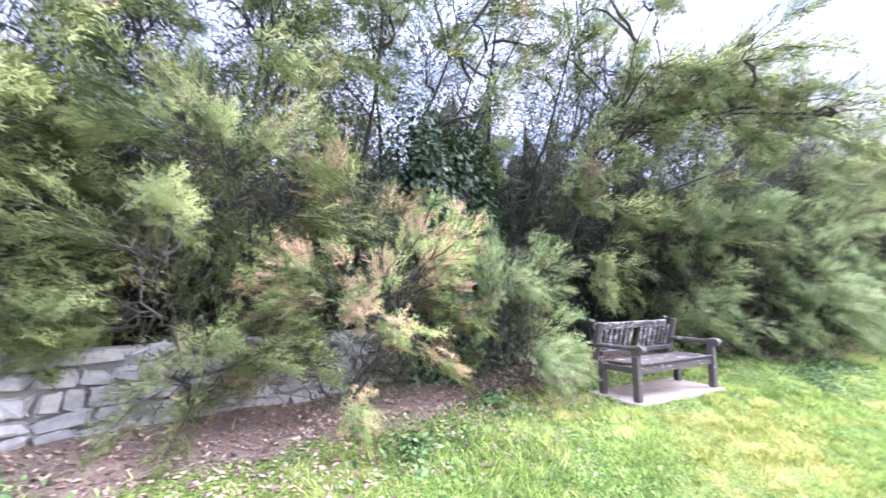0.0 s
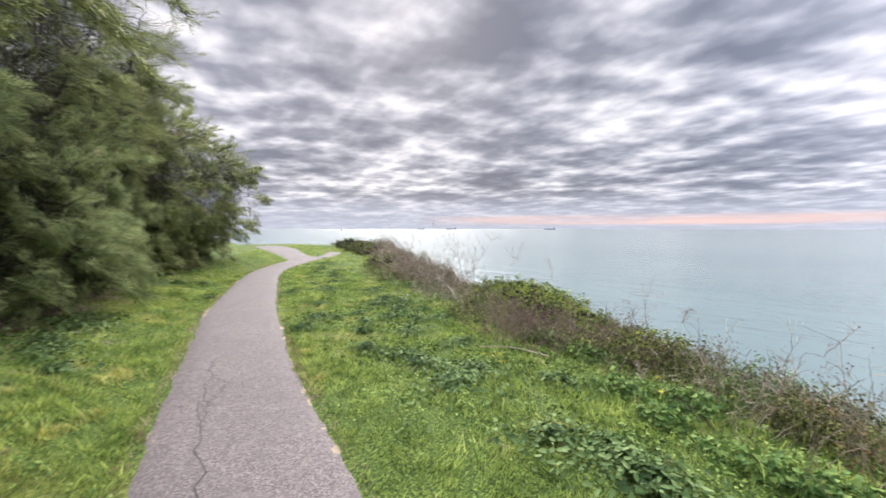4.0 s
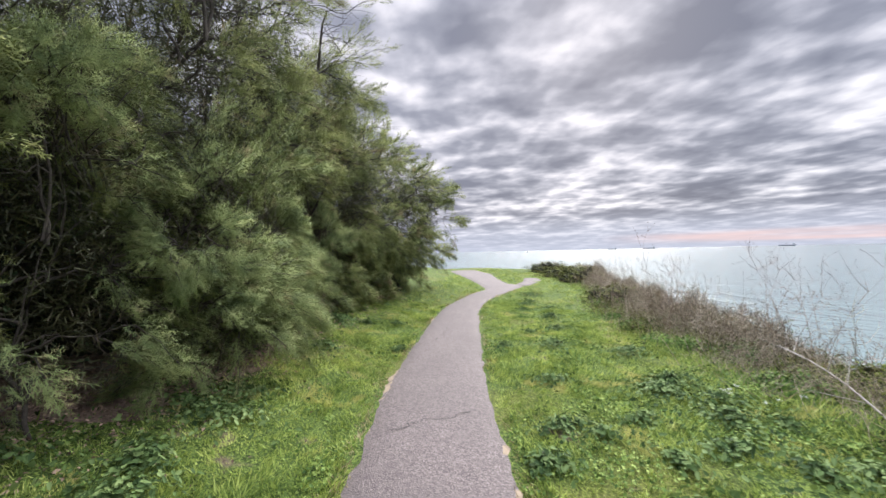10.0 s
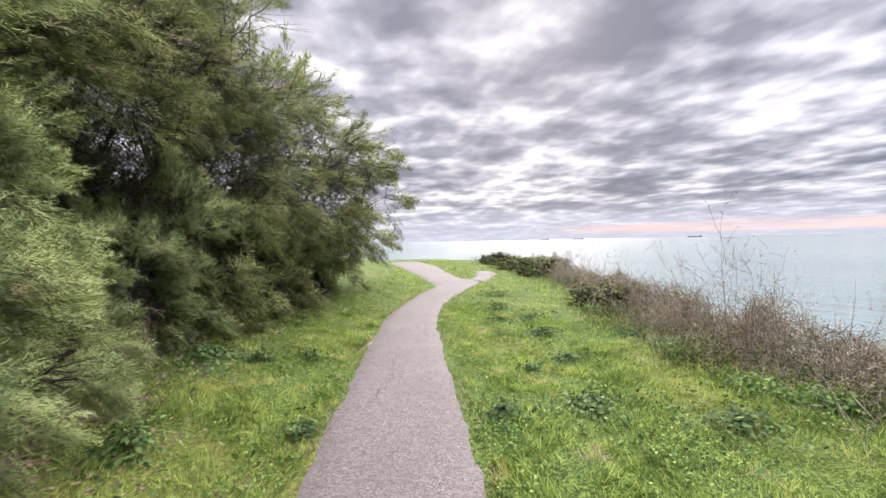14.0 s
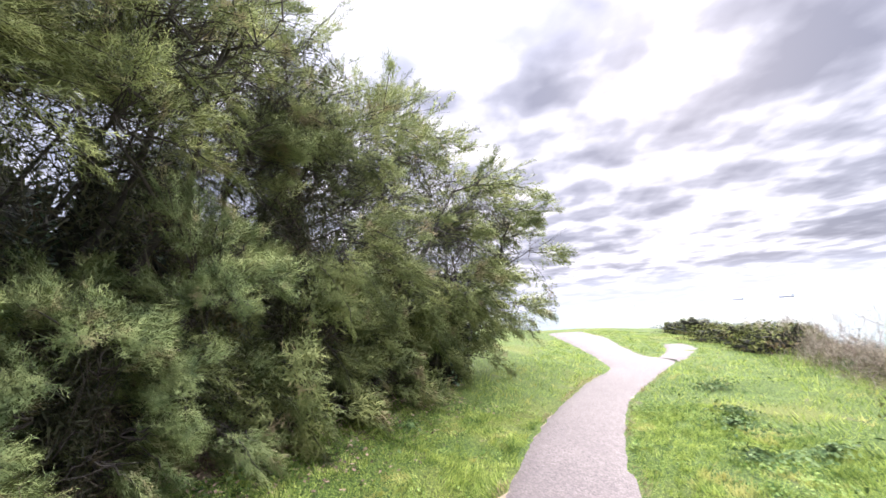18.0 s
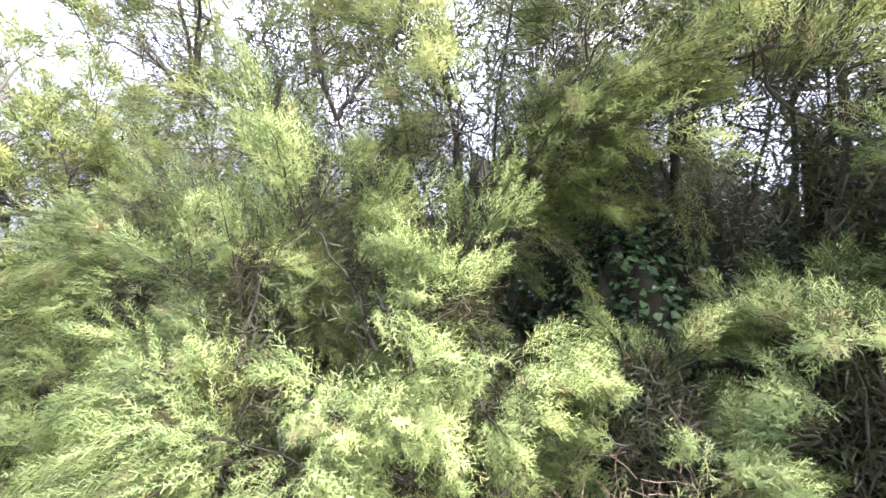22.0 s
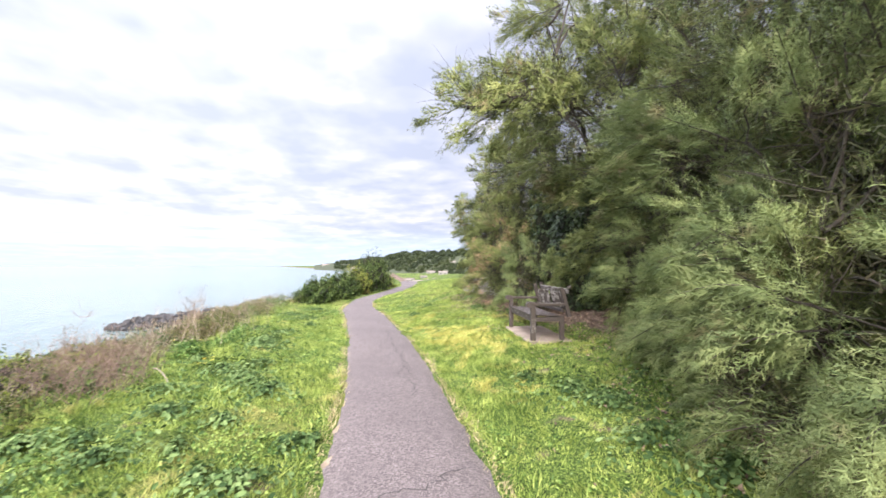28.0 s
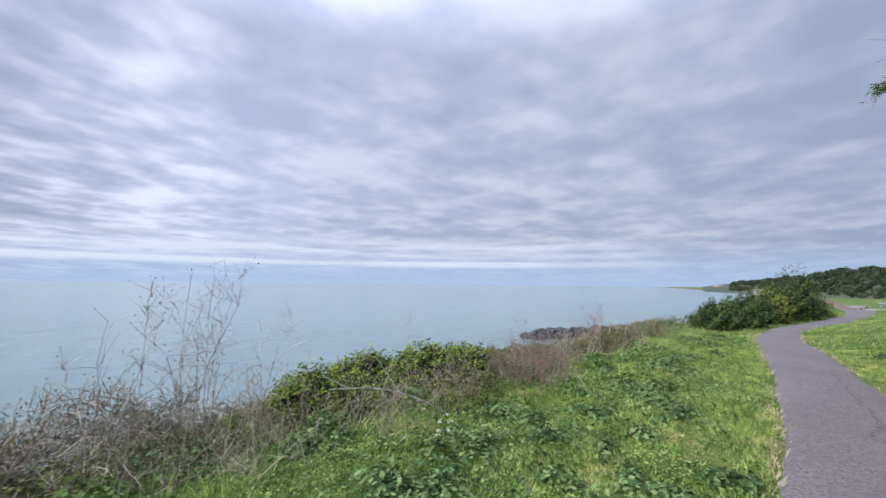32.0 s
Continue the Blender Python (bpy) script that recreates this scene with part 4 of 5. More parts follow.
BENCH_WOOD, BENCH_GREY = make_bench_wood("weathered_painted_wood", 0.575), make_bench_wood("bare_weathered_wood", 0.50)
CONCRETE = plain_material("stained_concrete", (0.22, 0.165, 0.13), (0.40, 0.325, 0.27), 5.0, 0.9, 0.5, 0.006)


def make_bench(west_leg, turn, length=1.56):
    """Origin at the middle between the front legs; +y is the way a sitter looks, x runs along the seat."""
    c, sn = math.cos(radians(turn)), math.sin(radians(turn))
    x, y = west_leg[0] + c * length / 2, west_leg[1] + sn * length / 2
    z = float(ground_z(x, y)) + 0.03
    root = thing("garden_bench", "weathered wooden bench with peeling dark paint on a concrete slab", "bench", (x, y, z), turn)
    root.scale = (1, 1, 0.93)
    half = length / 2 - 0.035
    for side in (-1, 1):
        bm = bmesh.new()
        box(bm, (0.07, 0.075, 0.61), (side * half, 0, 0.305))
        part("front_leg", bm, BENCH_WOOD, root, "square front leg with bare worn foot")
        bm = bmesh.new()
        box(bm, (0.07, 0.07, 0.42), (side * half, -0.47, 0.21))
        box(bm, (0.07, 0.06, 0.52), (side * half, -0.535, 0.655), (-14, 0, 0))
        box(bm, (0.074, 0.064, 0.05), (side * half, -0.603, 0.915), (-30, 0, 0), 0.016)
        part("back_leg", bm, BENCH_WOOD, root, "raked back leg with rounded top")
        bm = bmesh.new()
        box(bm, (0.088, 0.50, 0.052), (side * half, -0.27, 0.618), bevel=0.018)
        box(bm, (0.088, 0.13, 0.055), (side * half, 0.0, 0.632), (12, 0, 0), 0.02)
        vs = bmesh.ops.create_cone(bm, cap_ends=True, segments=16, radius1=0.05, radius2=0.05, depth=0.086, matrix=Matrix.Translation((side * half, 0.065, 0.612)) @ Euler((0, math.pi / 2, 0)).to_matrix().to_4x4())
        part("armrest", bm, BENCH_WOOD, root, "armrest with a scrolled end")
        bm = bmesh.new()
        box(bm, (0.045, 0.44, 0.07), (side * half, -0.24, 0.36))
        part("side_rail", bm, BENCH_WOOD, root)
    bm = bmesh.new()
    box(bm, (2 * half - 0.04, 0.03, 0.10), (0, 0.0, 0.365))
    part("front_rail", bm, BENCH_WOOD, root, "pale worn front rail")
    bm = bmesh.new()
    box(bm, (2 * half - 0.04, 0.03, 0.07), (0, -0.46, 0.36))
    part("back_rail", bm, BENCH_WOOD, root)
    for i in range(5):
        bm = bmesh.new()
        box(bm, (2 * half - 0.075, 0.078, 0.022), (0, -0.005 - i * 0.098, 0.432 - 0.004 * i), bevel=0.005)
        part("seat_slat", bm, BENCH_WOOD, root)
    bm = bmesh.new()
    box(bm, (2 * half - 0.06, 0.035, 0.09), (0, -0.588, 0.845), (-14, 0, 0))
    part("top_rail", bm, BENCH_GREY, root, "pale top rail with a carved middle")
    bm = bmesh.new()
    box(bm, (2 * half - 0.06, 0.032, 0.06), (0, -0.505, 0.505), (-14, 0, 0))
    part("lower_rail", bm, BENCH_WOOD, root)
    n = 15
    for i in range(n):
        if i == 7:
            continue  # the middle slat is missing
        bm = bmesh.new()
        box(bm, (0.05, 0.016, 0.29), ((i - (n - 1) / 2) * (2 * half - 0.14) / (n - 1), -0.547, 0.675), (-14, 0, 0), 0.003)
        part("back_slat", bm, BENCH_GREY, root)
    bm = bmesh.new()
    box(bm, (length + 0.12, 0.72, 0.12), (0, -0.26, 0), bevel=0.015)
    slab = part("concrete_slab", bm, CONCRETE)
    slab.matrix_world = pose(x, y, z - 0.062, 0, 0, turn) @ pose(0, 0, 0, -0.8, 0, 0)
    tagged(slab, "low stained concrete slab under the bench, sunk in the turf", "slab")


make_bench((-1.47, -2.12), -20.0)

# ---- the stone wall under the hedge ----
STONE = plain_material("grey_limestone", (0.20, 0.18, 0.155), (0.46, 0.43, 0.39), 3.0, 0.9, 0.9, 0.02, each=0.0)


def make_wall():
    rng = np.random.default_rng(8)
    a, b = np.array([7.4, -5.55]), np.array([0.9, -4.75])
    length = float(np.linalg.norm(b - a))
    turn = math.degrees(math.atan2(*(b - a)[::-1]))
    z0 = 0.22
    bm = bmesh.new()
    box(bm, (length, 0.30, 0.92), (length / 2, 0, 0.40), bevel=0.02)
    wall = part("stone_wall", bm, plain_material("lime_mortar", (0.22, 0.195, 0.165), (0.40, 0.36, 0.31), 6.0, 0.95, 0.6, 0.01))
    wall.matrix_world = pose(a[0], a[1], z0, 0, 0, turn)
    tagged(wall, "old rubble stone wall half hidden under hanging foliage", "wall")
    shapes = []
    for k in range(5):
        bm = bmesh.new()
        box(bm, (1, 1, 1), bevel=0.12)
        for v in bm.verts:
            v.co += Vector(rng.normal(0, 0.085, 3))
        me = bpy.data.meshes.new("stone")
        bm.to_mesh(me)
        bm.free()
        me.materials.append(STONE)
        shapes.append(me)
    for face in (-1,):
        z = 0.06
        while z < 0.82:
            hh = rng.uniform(0.08, 0.19)
            x = rng.uniform(-0.1, 0.1)
            while x < length:
                w = rng.uniform(0.10, 0.36)
                ob = new("stone", shapes[int(rng.integers(5))])
                ob.parent = wall
                ob.matrix_local = pose(x + w / 2, face * 0.14, z + hh / 2 + rng.normal(0, 0.008), rng.normal(0, 6), rng.normal(0, 9), rng.normal(0, 6)) @ Matrix.Diagonal((w - 0.02, rng.uniform(0.08, 0.15), hh * rng.uniform(0.8, 1.0) - 0.012, 1))
                x += w
            z += hh


make_wall()


# ---- turf: blades, weeds and litter ----
def blades(name, label, area, count, seed, tall, wide, mat, inside, simple=False):
    """Single blades strewn over a stretch of ground; inside() tells which spots keep theirs."""
    rng = np.random.default_rng(seed)
    x, y = rng.uniform(area[0], area[1], count), rng.uniform(area[2], area[3], count)
    ok = inside(x, y, rng)
    x, y = x[ok], y[ok]
    n = len(x)
    patch = 0.55 + 0.45 * np.clip(wobble(x * 0.9, y * 0.9, 2.0) + wobble(x + 3, y - 7, 0.8) * 0.8, -1, 1)
    tuft = 0.55 * wobble(x + 0.3 * np.sin(3.1 * y), y + 0.2 * np.sin(4.3 * x), 7.3) + 0.45 * wobble(x + 1.7, y + 0.2 * np.sin(7.7 * x), 15.1)
    h = tall * rng.uniform(0.45, 1.25, n) * (0.4 + 1.0 * patch) * (0.75 + 0.75 * np.clip(tuft, -0.6, 1))
    swirl = 3.0 * wobble(x + 4, y - 2, 2.6) + 1.5 * wobble(x, y + 9, 6.1)
    lean = (rng.normal(0, 0.42, (n, 2)) + 0.55 * np.stack([np.cos(swirl), np.sin(swirl)], -1)) * h[:, None]
    z = ground_z(x, y)
    side = unit(rng.normal(size=(n, 2))) * (wide * rng.uniform(0.6, 1.4, n))[:, None]
    base = np.stack([x, y, z - 0.005], -1)
    s3 = np.concatenate([side, np.zeros((n, 1))], 1)
    if simple:
        tip = base + np.concatenate([lean, h[:, None]], 1)
        v = np.stack([base - s3, base + s3, tip], 1).reshape(-1, 3)
        return tagged(bulk(name, v, np.arange(n * 3).reshape(-1, 3), mat), label, "grass", kind="stuff")
    midp = base + np.concatenate([lean * 0.35, (h * 0.62)[:, None]], 1)
    tip = base + np.concatenate([lean, h[:, None]], 1)
    v = np.stack([base - s3, base + s3, midp - s3 * 0.7, midp + s3 * 0.7, tip], 1).reshape(-1, 3)
    k = (np.arange(n) * 5)[:, None, None]
    f = (np.array([(0, 1, 3), (0, 3, 2), (2, 3, 4)])[None] + k).reshape(-1, 3)
    return tagged(bulk(name, v, f, mat), label, "grass", kind="stuff")


def off_path(x, y):
    edge = 0.045 * wobble(x * 3, y * 3, 1.7) + 0.025 * wobble(x * 7, y * 5, 2.9)
    on_spur = (x < -17.2) & (x > -21.5) & (y > line_y(SPUR_INLAND, x) + edge) & (y < line_y(SPUR_SEAWARD, x) + edge)
    return ((y < line_y(INLAND, x) - 0.01 + edge) | (y > line_y(SEAWARD, x) + edge)) & ~on_spur


def on_slab(x, y):
    c, sn = math.cos(radians(-20)), math.sin(radians(-20))
    dx, dy = x + 1.47, y + 2.12
    along, across = dx * c + dy * sn, dy * c - dx * sn
    return (along > -0.06) & (along < 1.62) & (across < 0.10) & (across > -0.62)


def near_path(reach_in, reach_sea):
    def inside(x, y, rng):
        u, d = line_y(INLAND, x) - y, y - line_y(SEAWARD, x)
        q = np.maximum(u / reach_in, d / reach_sea)
        shade = np.clip((y - line_y(HEDGE, x) - np.where(x > 1.5, 0.35, np.where((x > -8.2) & (x < -4.5), 0.75, 0.25))) / 0.7, 0.03, 1)
        bald = np.clip(1.5 - 1.6 * np.clip(wobble(x * 1.3 + 2, y * 1.3, 1.9), 0, 1), 0.15, 1)
        return off_path(x, y) & ~on_slab(x, y) & (q < 1) & (rng.uniform(size=len(x)) < shade * bald) & (y < line_y(CLIFF, x) + 0.8)
    return inside


blades("grass", "short uneven green grass beside the path", (-12.5, 5.5, -3.8, 5.8), 850000, 21, 0.052, 0.0044, GRASS, near_path(2.9, 3.0), True)
blades("far_grass", "short green grass farther along the path", (-34, 24, -12, 13), 420000, 22, 0.085, 0.0085, GRASS, near_path(6.5, 5.0), True)
blades("path_edge_grass", "dry straw-coloured grass along the path's edge", (-16, 9, -3, 7), 900000, 23, 0.05, 0.0035, plain_material("straw", (0.30, 0.24, 0.12), (0.55, 0.46, 0.27), 5.0, 0.9, 0.1, each=0.6),
       lambda x, y, rng: (np.minimum(np.abs(y - line_y(INLAND, x)), np.abs(y - line_y(SEAWARD, x))) < np.abs(rng.normal(0, 0.05, len(x)))) & (rng.uniform(size=len(x)) < 0.75) & (wobble(x * 1.1, y, 1.3) > -0.2))
blades("tall_grass", "longer rank grass before the scrub", (-18, 9, 0, 11), 60000, 24, 0.16, 0.0045, GRASS,
       lambda x, y, rng: (np.abs(y - line_y(CLIFF, x) + 1.0) < 0.8 * rng.uniform(size=len(x)) + 0.2))


blades("yellow_grass", "sun-dried yellow grass before the bench", (-3.2, 3.6, -3.4, -0.4), 90000, 25, 0.062, 0.0042, plain_material("yellowed_blade", (0.34, 0.33, 0.075), (0.60, 0.54, 0.16), 5.0, 0.9, 0.1, each=0.6),
       lambda x, y, rng: ~on_slab(x, y) & (y < line_y(INLAND, x) - 0.05) & (y > line_y(HEDGE, x) + 0.9) & (0.8 * np.exp(-(((x - 0.2) / 2.0) ** 2 + ((y + 1.6) / 0.6) ** 2)) + 0.4 * wobble(x * 0.7 + 0.6, y * 0.9, 1.5) + 0.4 * wobble(x, y, 4.1) > 0.25 + 0.5 * rng.uniform(size=len(x))))


def small_leaves():
    """Clover, daisies and plantain: little flat leaves that grow in drifts among the blades."""
    rng = np.random.default_rng(33)
    n = 330000
    x, y = rng.uniform(-13.5, 6.5, n), rng.uniform(-3.8, 6.0, n)
    drift = 0.6 * wobble(x * 0.8 + 1, y * 0.9, 1.6) + 0.5 * wobble(x, y + 4, 4.3) + 0.4 * wobble(x + 2, y, 11.0) + np.where(y > line_y(SEAWARD, x), 0.12, -0.1)
    ok = near_path(2.8, 3.0)(x, y, rng) & (drift > 0.1 + 0.6 * rng.uniform(size=n))
    x, y = x[ok], y[ok]
    n = len(x)
    p = np.stack([x, y, ground_z(x, y) + rng.uniform(0.012, 0.055, n)], -1)
    tv = np.array([(0, -0.5, 0), (0.42, 0.05, 0.12), (0, 0.62, -0.06), (-0.42, 0.05, 0.12)])
    v, f = scatter(tv, np.array([(0, 1, 2), (0, 2, 3)]), p, frames_along(np.array([0, 0, 1.0]) + rng.normal(0, 0.42, (n, 3)), rng), rng.uniform(0.012, 0.034, n))
    tagged(bulk("clover", v, f, CLOVER), "small green clover and daisy leaves among the grass", "clover", kind="stuff")


CLOVER = foliage_material("clover_leaf", (0.050, 0.105, 0.024), (0.175, 0.280, 0.062), (0.40, 0.50, 0.14), (0.42, 0.36, 0.14), 0.68, 0.25, 0.6, 2.0, 0.45, 0.12)
small_leaves()


def litter():
    rng = np.random.default_rng(31)
    n = 26000
    x = rng.uniform(-13, 6.5, n)
    y = line_y(HEDGE, x) + rng.normal(0.35, 0.6, n) + np.where(x > 1.5, 0.1, 0.0)
    p = np.stack([x, y, ground_z(x, y) + 0.008], -1)
    tv = np.array([(-0.5, 0, 0), (0.5, 0.1, 0.1), (0.1, 0.35, 0.15), (0, -0.2, 0.05)])
    tf = np.array([(0, 3, 1), (0, 1, 2)])
    v, f = scatter(tv, tf, p, frames_along(np.array([0, 0, 1.0]) + rng.normal(0, 0.35, (n, 3)), rng), rng.uniform(0.015, 0.06, n))
    tagged(bulk("leaf_litter", v, f, plain_material("dead_leaves", (0.12, 0.075, 0.055), (0.40, 0.28, 0.20), 9.0, 0.9, 0.1, each=0.9)), "brown fallen needles and twigs under the hedge", "leaf litter", kind="stuff")


litter()

WEEDS = [(-3.5, -1.1, 0.34), (-3.95, -1.15, 0.3), (-3.9, -2.0, 0.35), (-4.7, -0.75, 0.28), (-4.9, -1.1, 0.3), (-5.3, -0.8, 0.26), (-1.0, 2.1, 0.42), (-1.8, 1.8, 0.34), (-3.15, 3.0, 0.32), (-3.4, 1.6, 0.24),
         (-3.9, 2.05, 0.3), (1.4, 1.8, 0.4), (2.6, 1.4, 0.38), (4.4, 0.75, 0.45), (4.9, -4.4, 0.3), (-4.6, 3.8, 0.42), (-4.4, 3.5, 0.36), (-3.6, 3.5, 0.36), (-6.6, 3.45, 0.34), (-3.9, 3.75, 0.36),
         (1.6, 1.75, 0.3), (0.9, 1.7, 0.26), (-0.4, 1.95, 0.42), (-0.5, 2.35, 0.36), (-2.2, 2.7, 0.3), (-2.6, 3.6, 0.34), (-11.1, -0.2, 0.3), (-1.3, 2.9, 0.3), (-7.3, 1.15, 0.2), (-9.3, 0.35, 0.28),
         (-7.3, 0.0, 0.28), (-5.9, 4.3, 0.36), (-11.6, 0.2, 0.4), (-9.2, 0.2, 0.36), (-11.9, 5.7, 0.3), (-9.1, 4.8, 0.4), (2.7, -3.4, 0.3), (-5.6, -1.5, 0.34), (-3.2, -2.5, 0.34), (-3.6, -2.8, 0.4),
         (3.4, 1.9, 0.34), (5.8, 1.0, 0.42), (6.6, 0.2, 0.3), (0.3, 2.7, 0.3), (-7.9, 4.3, 0.3), (-13.6, 6.6, 0.36), (-10.3, 5.4, 0.34), (-6.9, 2.75, 0.16), (-5.1, 2.6, 0.18), (1.4, -3.6, 0.22)]


def weed_patch(at, r, seed):
    """Lobed leaves on short stalks, spread thin at the rim so that the turf shows through."""
    rng = np.random.default_rng(seed)
    count = int(110 + 900 * r)
    ang, q = rng.uniform(0, 2 * np.pi, count), rng.normal(0, 0.8, count) * rng.choice([1.0, 0.5, 1.5], count)
    skew = rng.uniform(0.5, 1.5, 2)
    x, y = np.cos(ang) * q * r * skew[0], np.sin(ang) * q * r * skew[1]
    z = rng.uniform(0.02, 0.075, count) + 0.05 * r / 0.35 * np.exp(-(q / 0.6) ** 2) * rng.uniform(0.3, 1.0, count)
    z0 = float(ground_z(*at))
    p = np.stack([x, y, z + ground_z(x + at[0], y + at[1]) - z0], -1)
    tv = np.array([(0, 0, 0), (0.5, 0.05, 0.1), (0.62, 0.45, 0.02), (0.3, 0.6, 0.06), (0.22, 1.0, -0.08), (-0.22, 1.0, -0.08), (-0.3, 0.6, 0.06), (-0.62, 0.45, 0.02), (-0.5, 0.05, 0.1)]) * np.array([0.72, 1.45, 1.3]) - np.array([0, 0.5, 0])
    tf = np.array([(0, 1, 2), (0, 2, 4), (0, 4, 5), (0, 5, 7), (0, 7, 8)])
    keep = (y + at[1] < line_y(INLAND, x + at[0]) - 0.03) | (y + at[1] > line_y(SEAWARD, x + at[0]) + 0.03)
    p, ang, q, count = p[keep], ang[keep], q[keep], int(keep.sum())
    up = np.array([0, 0, 1.1]) + np.stack([np.cos(ang) * q, np.sin(ang) * q, 0 * q], -1) * 0.7 + rng.normal(0, 0.38, (count, 3))
    v, f = scatter(tv, tf, p, frames_along(up, rng), rng.uniform(0.012, 0.042, count))
    root = thing("leafy_weed", "clump of broad-leaved green weeds in the turf", "weed", (*at, z0), 0, "broad-leaved weeds")
    bulk("leaves", v, f, WEED, root)
    t = np.linspace(0, 1, 3)[None, :, None]
    k = min(count, 24)
    tagged(bulk("stalk_tangle", *tubes(p[:k, None] * (np.array([0.7, 0.7, 0]) + np.array([0.3, 0.3, 1.0]) * t), np.full((k, 3), 0.0022), 3), WEED, root), kind="stuff")


def make_weeds():
    for k, (x, y, r) in enumerate(WEEDS):
        weed_patch((x, y), r * 1.1, 500 + k)
    rng = np.random.default_rng(499)
    for k in range(24):
        x = rng.uniform(-12, 6)
        y = float(line_y(SEAWARD, x)) + rng.uniform(0.3, 2.6) if k % 3 else float(line_y(INLAND, x)) - rng.uniform(0.4, 2.2)
        weed_patch((float(x), y), rng.uniform(0.08, 0.2), 560 + k)


make_weeds()


# ---- scrub along the cliff edge ----
def stalks(name, label, category, at, count, spread, tall, thick, seed, mat, branch=3, lean=0.25, kind="", heads=None, group=""):
    """Upright dry stalks with side twigs."""
    rng = np.random.default_rng(seed)
    z0 = float(ground_z(*at))
    root = thing(name, label, category, (*at, z0), 0, group, kind)
    p = np.stack([rng.normal(0, spread[0], count), rng.normal(0, spread[1], count)], -1)
    base = np.concatenate([p, (ground_z(p[:, 0] + at[0], p[:, 1] + at[1]) - z0)[:, None]], 1)
    h = tall * rng.uniform(0.5, 1.1, count)
    way = unit(np.concatenate([rng.normal(0, lean, (count, 2)), np.ones((count, 1))], 1))
    t = np.linspace(0, 1, 6)[None, :, None]
    line = base[:, None] + way[:, None] * h[:, None, None] * t + np.concatenate([rng.normal(0, 0.12, (count, 2)), np.zeros((count, 1))], 1)[:, None] * h[:, None, None] * t ** 2
    line = line + rng.normal(0, 0.006, line.shape)
    pieces = [tubes(line, thick * (1 - 0.7 * np.repeat(t[:, :, 0], count, 0)), 3)]
    for level in range(2 if branch else 0):
        m = count * branch * (1 + 2 * level)
        src = line if level == 0 else twig
        on = rng.integers(0, len(src), m)
        a = src[on, rng.integers(2, src.shape[1], m)]
        w = unit(rng.normal(0, 0.7, (m, 3)) + np.array([0, 0, 0.75]))
        tt = np.linspace(0, 1, 4 - level)[None, :, None]
        ln = tall * (0.30 if level == 0 else 0.13) * rng.uniform(0.5, 1.2, m)
        twig = a[:, None] + w[:, None] * ln[:, None, None] * tt + rng.normal(0, 0.006, (m, 4 - level, 3))
        pieces.append(tubes(twig, thick * (0.5 if level == 0 else 0.32) * (1 - 0.6 * np.repeat(tt[:, :, 0], m, 0)), 3))
    tagged(bulk("twig_tangle", *merge(pieces), mat, root), kind="stuff")
    if heads:
        ends = twig[:, -1]
        tv = np.array([(0.5, 0, 0), (-0.25, 0.43, 0), (-0.25, -0.43, 0), (0, 0, 0.7), (0, 0, -0.5)], float)
        tf = np.array([(0, 1, 3), (1, 2, 3), (2, 0, 3), (1, 0, 4), (2, 1, 4), (0, 2, 4)])
        made = bulk("seed_cluster", *scatter(tv, tf, ends, frames_along(rng.normal(size=ends.shape), rng), rng.uniform(0.6, 1.3, len(ends)) * heads[0]), heads[1], root)
        tagged(made, kind="stuff")
    return root


SEEDS = plain_material("dark_seed", (0.05, 0.032, 0.025), (0.14, 0.09, 0.06), 20.0, 0.9, 0.1)
REDDISH = plain_material("reddish_twig", (0.125, 0.082, 0.062), (0.32, 0.225, 0.175), 6.0, 0.9, 0.1, each=0.5)


